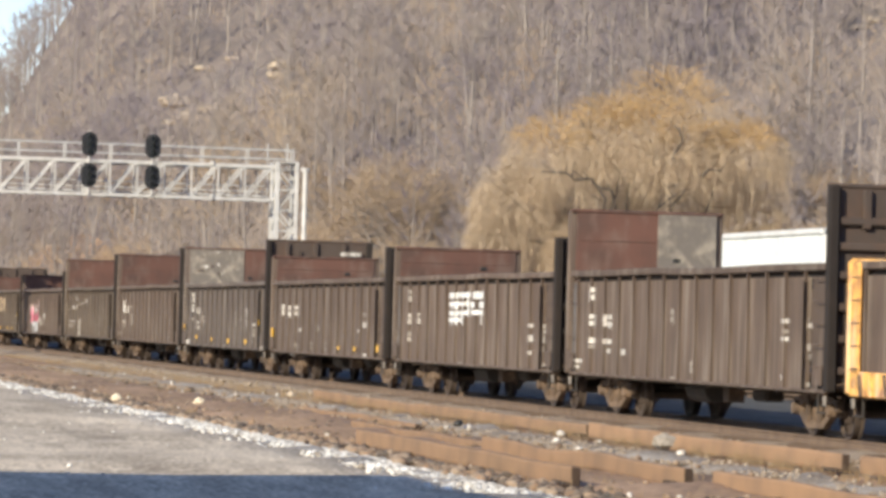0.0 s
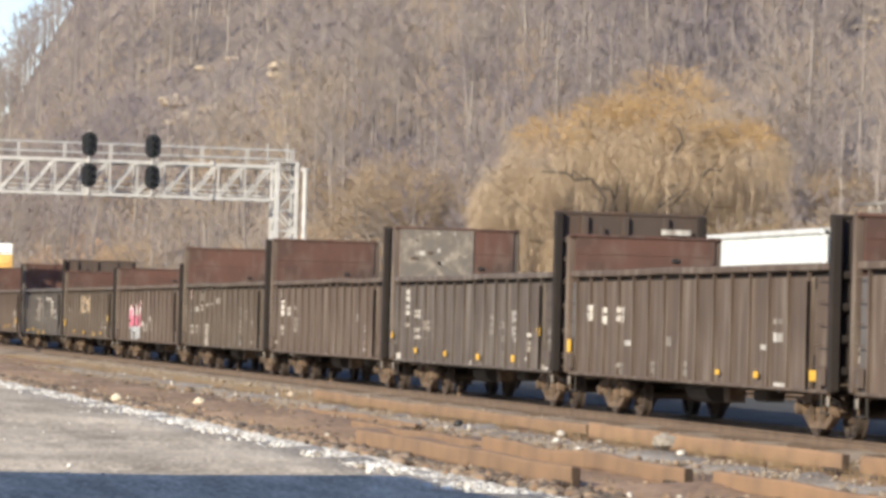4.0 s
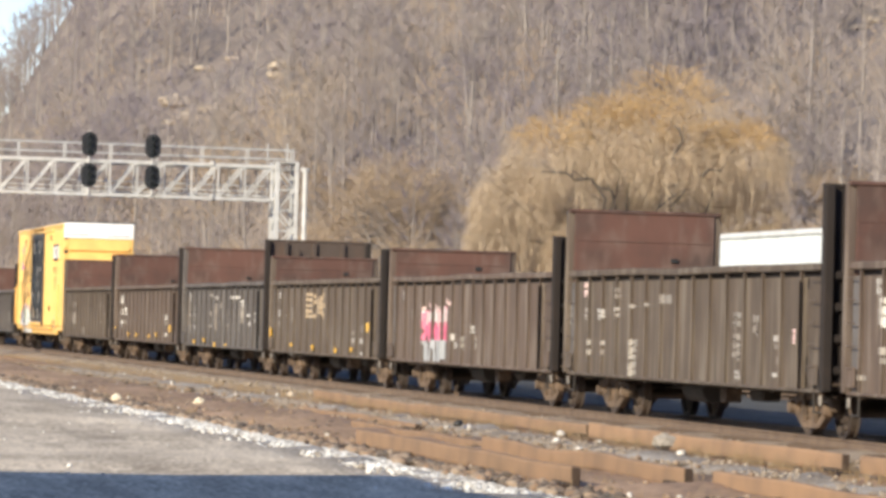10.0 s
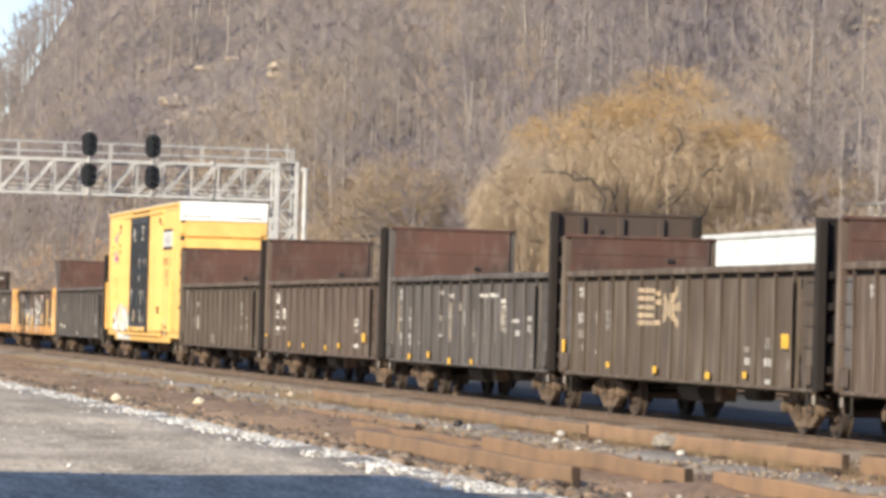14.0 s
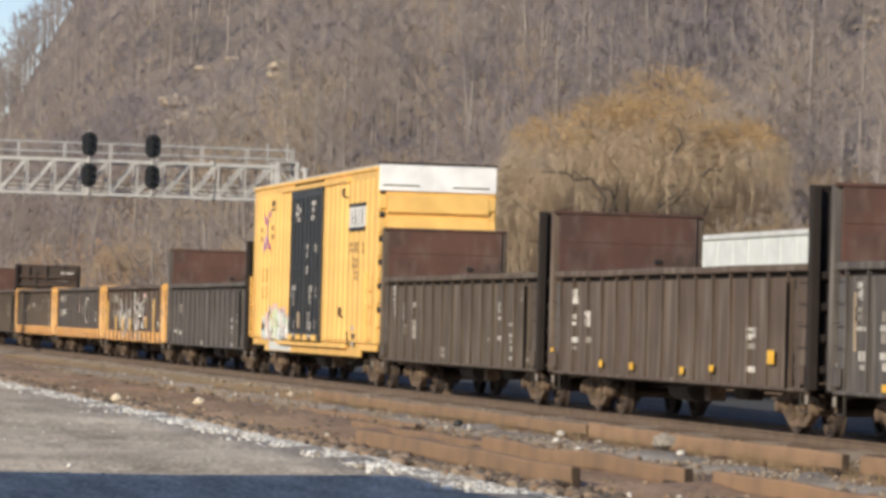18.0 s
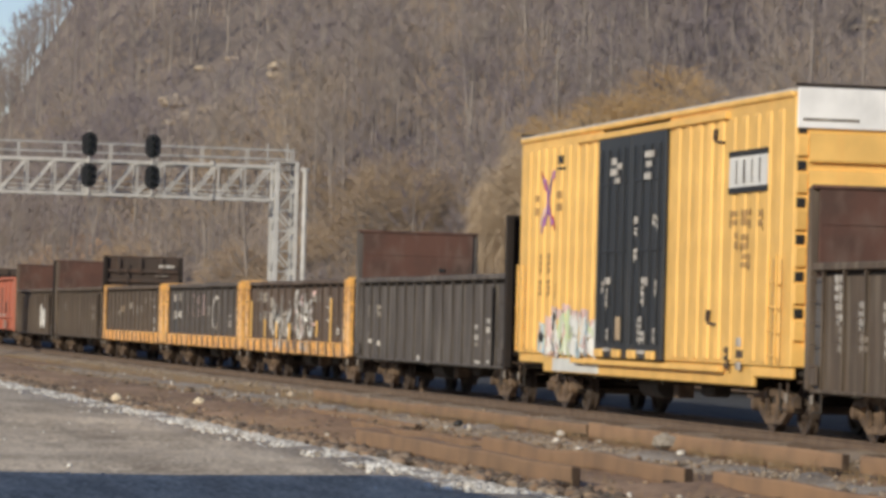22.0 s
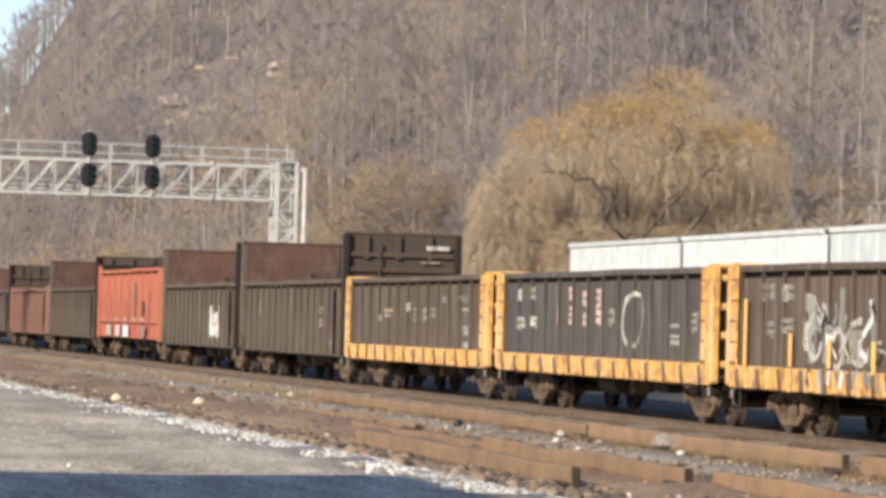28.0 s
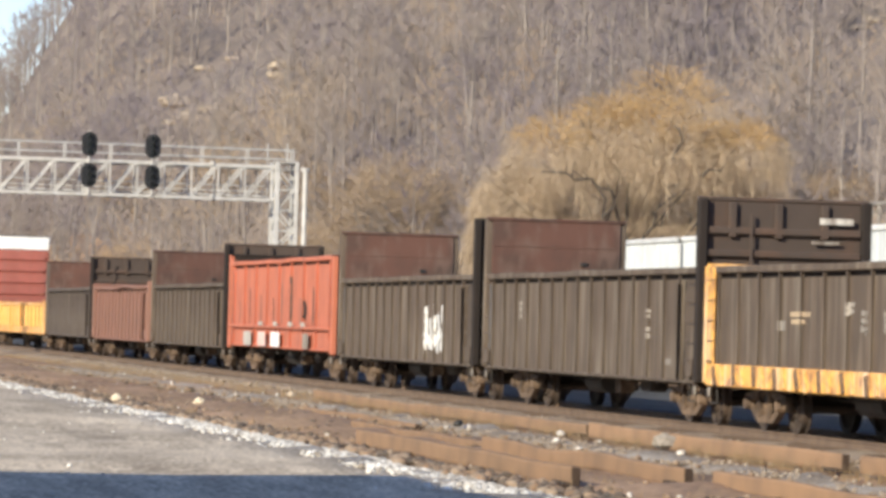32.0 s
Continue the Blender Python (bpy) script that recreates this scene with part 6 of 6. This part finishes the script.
SCRUB_KINDS = [bare_tree(random.Random(s).uniform(5, 7), random.Random(s + 50).uniform(2.0, 2.8), 9, 250, 500 + s, 0.016, 0.08) for s in range(4)]
FAR_KINDS = [bare_tree(random.Random(s).uniform(11, 16), random.Random(s + 50).uniform(2.6, 4.2), 10, 520, 400 + s, 0.023) for s in range(9)]
TREE_KINDS = [bare_tree(random.Random(s).uniform(11, 16), random.Random(s + 50).uniform(2.6, 4.2), 13, 960, 300 + s) for s in range(9)]


def woods(count, seed):
    """The wooded hillside: the nearest trees are things, the rest is one mass."""
    r = random.Random(seed)
    spots = []
    while len(spots) < count:
        a = YAW + math.atan(r.uniform(-1.12, 1.12) * math.tan(radians(13.69 / 2)))
        d = 165 + 560 * r.random() ** 0.75
        x, y = -math.cos(a) * d, math.sin(a) * d
        up = y - foot_line(x)
        if up < 2 or ground_height(x, y) > 95 or clearing(x, y):
            continue
        spots.append((d, x, y))
    spots.sort()
    near, far = spots[:210], spots[210:]
    scrub = []
    while len(scrub) < 2300:
        a = YAW + math.atan(r.uniform(-1.1, 1.1) * math.tan(radians(13.69 / 2)))
        d = 165 + 420 * r.random() ** 1.4
        x, y = -math.cos(a) * d, math.sin(a) * d
        if y - foot_line(x) > -3 and not clearing(x, y):
            scrub.append((-1, x, y))
    patches = [q for q in scrub if noise.noise((q[1] * 0.02, q[2] * 0.05, 8)) > 0.02]
    shared = []
    for wood, crown in TREE_KINDS:
        shared.append((raw_mesh("trunk", *wood.arrays(), TRUNK_BARK), raw_mesh("crown", *crown.arrays(), TWIG)))
    for i, (d, x, y) in enumerate(near):
        t = thing("bare_tree", "leafless grey-brown hillside tree", "tree", "hillside trees", at=(x, y, ground_height(x, y) - 0.15))
        t.rotation_euler = (0, 0, r.uniform(0, 6.3))
        s = r.uniform(0.75, 1.15)
        t.scale = (s, s, s)
        a, b = shared[i % len(shared)]
        part("trunk", a, TRUNK_BARK, t)
        part("crown", b, TWIG, t)
    arrays = [(w.arrays(), c.arrays()) for w, c in FAR_KINDS]
    low = [c.arrays() for w, c in SCRUB_KINDS]
    for spots, name, mat, label in ((scrub, "hillside_scrub", TWIG, "grey leafless scrub on the slope"), (patches, "tan_scrub", BUSH_TWIG, "tan leafless scrub in patches on the slope")):
        vs, fs, base = [], [], 0
        for i, (d, x, y) in enumerate(spots):
            v, f = low[i % len(low)]
            s = r.uniform(0.6, 1.3)
            x, y = x + r.uniform(-3, 3), y + r.uniform(-3, 3)
            vs.append(v * s + np.array((x, y, ground_height(x, y) - 0.1), np.float32))
            fs.append(f + base)
            base += len(v)
        tagged(new(name, raw_mesh(name, np.concatenate(vs), np.concatenate(fs), mat)), label, "scrub", kind="stuff")
    for which, name, mat, label in ((0, "woodland_trunks", TRUNK_BARK, "grey-brown trunks of the leafless hillside wood"), (1, "woodland_crowns", TWIG, "bare twigs of the leafless hillside wood")):
        vs, fs, base = [], [], 0
        rr = random.Random(seed + 5)
        for i, (d, x, y) in enumerate(far):
            v, f = arrays[i % len(arrays)][which]
            a, s = rr.uniform(0, 6.3), rr.uniform(0.75, 1.2)
            turn = np.array([[math.cos(a), -math.sin(a), 0], [math.sin(a), math.cos(a), 0], [0, 0, 1]], np.float32) * s
            vs.append(v @ turn.T + np.array((x, y, ground_height(x, y) - 0.15), np.float32))
            fs.append(f + base)
            base += len(v)
        tagged(new(name, raw_mesh(name, np.concatenate(vs), np.concatenate(fs), mat)), label, "woodland", kind="stuff")


woods(1800, 41)


# lobes of a crown: across and along the line of sight, height, size, as shares of the tree's radius and height
BUSH_SHAPE = ((0.42, 0.2, 0.64, 0.52), (0.0, 0.42, 0.68, 0.50), (-0.45, 0.2, 0.60, 0.52), (-0.3, -0.35, 0.66, 0.5), (0.25, -0.4, 0.62, 0.54), (0.0, 0.1, 0.76, 0.55), (-0.6, -0.1, 0.5, 0.42), (0.6, 0.0, 0.5, 0.42))
WILLOW_SHAPE = ((0.27, -0.1, 0.79, 0.42), (0.12, 0.1, 0.70, 0.40), (0.40, 0.1, 0.66, 0.34), (-0.10, -0.1, 0.75, 0.32), (-0.44, 0.0, 0.66, 0.36), (0.74, 0.0, 0.70, 0.27), (-0.73, 0.1, 0.53, 0.25), (-0.82, 0.2, 0.40, 0.18), (-0.2, -0.5, 0.52, 0.40), (0.45, -0.5, 0.54, 0.42), (0.80, -0.1, 0.50, 0.22), (-0.55, -0.3, 0.42, 0.30), (0.1, -0.6, 0.40, 0.40), (0.62, -0.4, 0.40, 0.30), (-0.3, 0.2, 0.36, 0.24), (0.04, 0.15, 0.36, 0.24), (0.32, 0.2, 0.34, 0.24))
# dark limbs of the willow, in the same shares: across, along, height
WILLOW_LIMBS = (((0.0, 0.1, 0.2), (-0.06, 0.3, 0.38), (-0.05, 0.4, 0.43), (-0.16, 0.45, 0.50), (-0.14, 0.45, 0.56), (-0.25, 0.5, 0.625), (-0.36, 0.5, 0.618), (-0.40, 0.5, 0.64), (-0.55, 0.45, 0.645)), ((-0.16, 0.45, 0.50), (-0.10, 0.5, 0.54), (-0.13, 0.5, 0.585), (-0.20, 0.5, 0.60)),
                ((0.0, 0.1, 0.2), (0.08, 0.3, 0.36), (0.07, 0.4, 0.42), (0.16, 0.45, 0.47), (0.16, 0.5, 0.53), (0.25, 0.5, 0.575), (0.24, 0.45, 0.61)), ((0.44, 0.5, 0.64), (0.50, 0.5, 0.665), (0.56, 0.5, 0.66)),
                ((0.26, 0.4, 0.70), (0.31, 0.4, 0.755), (0.30, 0.35, 0.81)), ((0.08, 0.3, 0.36), (0.16, 0.4, 0.40), (0.24, 0.5, 0.42)))


def weeping_tree(name, label, at, radius, height, strands, mat, bark, seed, droop=0.55, group="", shape=None, fine=1.0, limbs=3, stout=1.0, low_mat=None, boughs=()):
    """A domed tree with bowed limbs and hanging twigs."""
    random.seed(seed)
    shape = shape or BUSH_SHAPE
    t = thing(name, label, "tree", group, at=at)
    wood, crown, low = Sheaf(), Sheaf(), Sheaf()
    trunk_h = height * 0.30
    wood.add(*tube([Vector((0, 0, -0.3)), Vector((0.1, 0.1, trunk_h * 0.5)), Vector((0.0, 0.2, trunk_h))], [height * 0.022, height * 0.018, height * 0.014], 8))
    across, along = Vector((0.215, 0.977, 0)), Vector((0.977, -0.215, 0))
    lobes = [(across * u * radius + along * w * radius + Vector((0, 0, height * h)), radius * q) for u, w, h, q in shape]
    for path in boughs:
        points = [across * u * radius + along * w * radius + Vector((random.uniform(-0.15, 0.15), random.uniform(-0.15, 0.15), height * h)) for u, w, h in path]
        wood.add(*tube(points, [height * 0.0062 * (1.0 - 0.6 * k / (len(points) - 1)) for k in range(len(points))], 6))
        for p, q in zip(points[1:], points[2:]):
            for _ in range(3):
                c = p.lerp(q, random.random())
                wood.add(*tube([c, c + Vector((random.uniform(-1, 1), random.uniform(-1, 1), random.uniform(0.1, 1))) * 0.8], [0.035, 0.012], 4))
    for centre, s in lobes:
        for k in range(limbs):
            tip = centre + Vector((random.uniform(-1, 1), random.uniform(-1, 1), random.uniform(0.1, 0.7))) * s * 0.7
            fork = Vector((0, 0.2, trunk_h * random.uniform(0.6, 1.0)))
            knee = fork.lerp(tip, 0.28) + Vector((random.uniform(-0.9, 0.9), random.uniform(-0.9, 0.9), random.uniform(-0.03, 0.06) * height))
            mid = fork.lerp(tip, 0.6) + Vector((random.uniform(-1, 1), random.uniform(-1, 1), random.uniform(-0.02, 0.08) * height))
            wood.add(*tube([fork, knee, mid, tip], [height * 0.016 * stout, height * 0.012 * stout, height * 0.008 * stout, 0.03], 5))
            for _ in range(6):
                p = mid.lerp(tip, random.random())
                q = p + Vector((random.uniform(-1, 1), random.uniform(-1, 1), random.uniform(0, 0.9))) * s * 0.55
                wood.add(*tube([p, q], [0.06 * stout, 0.015], 4))
    for i in range(strands):
        centre, s = lobes[i % len(lobes)]
        a, e = random.uniform(0, 6.28), math.asin(random.uniform(-0.35, 1))
        q = s * (1 - 0.5 * random.random() ** 2.2) * random.uniform(0.92, 1.08)
        p = centre + Vector((math.cos(a) * math.cos(e) * q, math.sin(a) * math.cos(e) * q, math.sin(e) * q))
        out = Vector((math.cos(a + random.uniform(-0.7, 0.7)), math.sin(a + random.uniform(-0.7, 0.7)), 0))
        hangs = low_mat and (e < 0.62 or centre.z < height * 0.58)
        length = height * random.uniform(0.03, 0.11) * fine
        hang = droop * random.uniform(0.2, 1.3) * (1.25 - e)
        if hangs:
            hang, length = hang * 1.15, length * 1.1
        b = p + out * length * 0.5 + Vector((random.uniform(-0.3, 0.3), random.uniform(-0.3, 0.3), length * (0.35 - hang * 0.5)))
        into = low if hangs else crown
        into.twig(p - out * length * 0.5 - Vector((0, 0, length * 0.3)), b, 0.02 * fine)
        for _ in range(4):
            c = b + out * length * random.uniform(0, 0.4) + Vector((random.gauss(0, 0.25), random.gauss(0, 0.25), -length * hang * random.uniform(0.5, 1.6) + 0.1))
            into.twig(p.lerp(b, random.random()), c, 0.015 * fine)
    part("trunk", raw_mesh("trunk", *wood.arrays(), bark), bark, t)
    part("crown", raw_mesh("crown", *crown.arrays(), mat), mat, t, "golden upper twigs" if mat is WILLOW_TWIG else "")
    if low_mat:
        part("skirt", raw_mesh("skirt", *low.arrays(), low_mat), low_mat, t, "hanging tan twigs")
    return t


weeping_tree("willow_tree", "golden weeping willow, leafless, in winter", (-183.5, 50.0, -0.4), 8.0, 15.4, 27000, WILLOW_TWIG, WILLOW_BARK, 71, droop=1.1, shape=WILLOW_SHAPE, fine=0.55, limbs=1, stout=0.6, low_mat=WILLOW_PALE, boughs=WILLOW_LIMBS)
for i, (x, y, r, h) in enumerate(((-230, 57.0, 3.8, 15.5), (-281, 58, 6.8, 14.6), (-262, 55, 4.5, 9.0), (-301, 55.5, 4.5, 9.0), (-318, 52, 4, 7.5), (-290, 49, 3.5, 6.0), (-160, 54, 4.5, 7.5), (-148, 57, 4.0, 7.0), (-232, 56, 4.0, 7.5), (-212, 57, 4.5, 8.0), (-350, 47, 4.5, 8.0), (-331, 60.5, 4.0, 5.5), (-321, 62, 4.5, 6.0), (-310, 64, 4.0, 6.5), (-298, 66, 4.0, 5.5), (-244, 76, 3.5, 4.5), (-235.7, 75, 4.0, 5.0), (-224, 75, 3.5, 4.5), (-404, 52, 4.0, 5.5))):
    weeping_tree("brush_tree", "tan leafless scrub at the foot of the hill", (x, y, ground_height(x, y) - 0.2), r, h, 5200 if r > 6 else 2200, BUSH_TWIG, BARK, 80 + i, 0.2, "scrub at the hill's foot", fine=0.75)


def outcrop(x, y, s, seed):
    z = ground_height(x, y)
    ob = tagged(new("rock_outcrop", stone_mesh(seed, ROCK_PALE)), "pale sandstone outcrop on the wooded slope", "rock", "outcrops on the slope")
    ob.location, ob.scale = (x, y, z + s * 0.35), (s * 1.3, s * 1.7, s * 0.95)


for i, (x, y, s) in enumerate(OUTCROPS):
    outcrop(x, y, s, 200 + i)


# ---- everything that rolls ----
def motions():
    times = [i * 2.0 for i in range(17)]
    for car in CARS:
        home = car.location.copy()
        walk(car, [(t, Matrix.Translation(home + Vector((rolled(t), 0, 0)))) for t in times])
    # all wheelsets turn alike, so they share the keys of the first
    turns = [(i / 15, Matrix.Rotation(rolled(i / 15) / 0.43, 4, "Y")) for i in range(481)]
    first = WHEELSETS[0]
    walk(first, turns)
    for w in WHEELSETS[1:]:
        w.rotation_mode = "QUATERNION"
        keys = w.animation_data_create()
        keys.action, keys.action_slot = first.animation_data.action, first.animation_data.action_slot


motions()
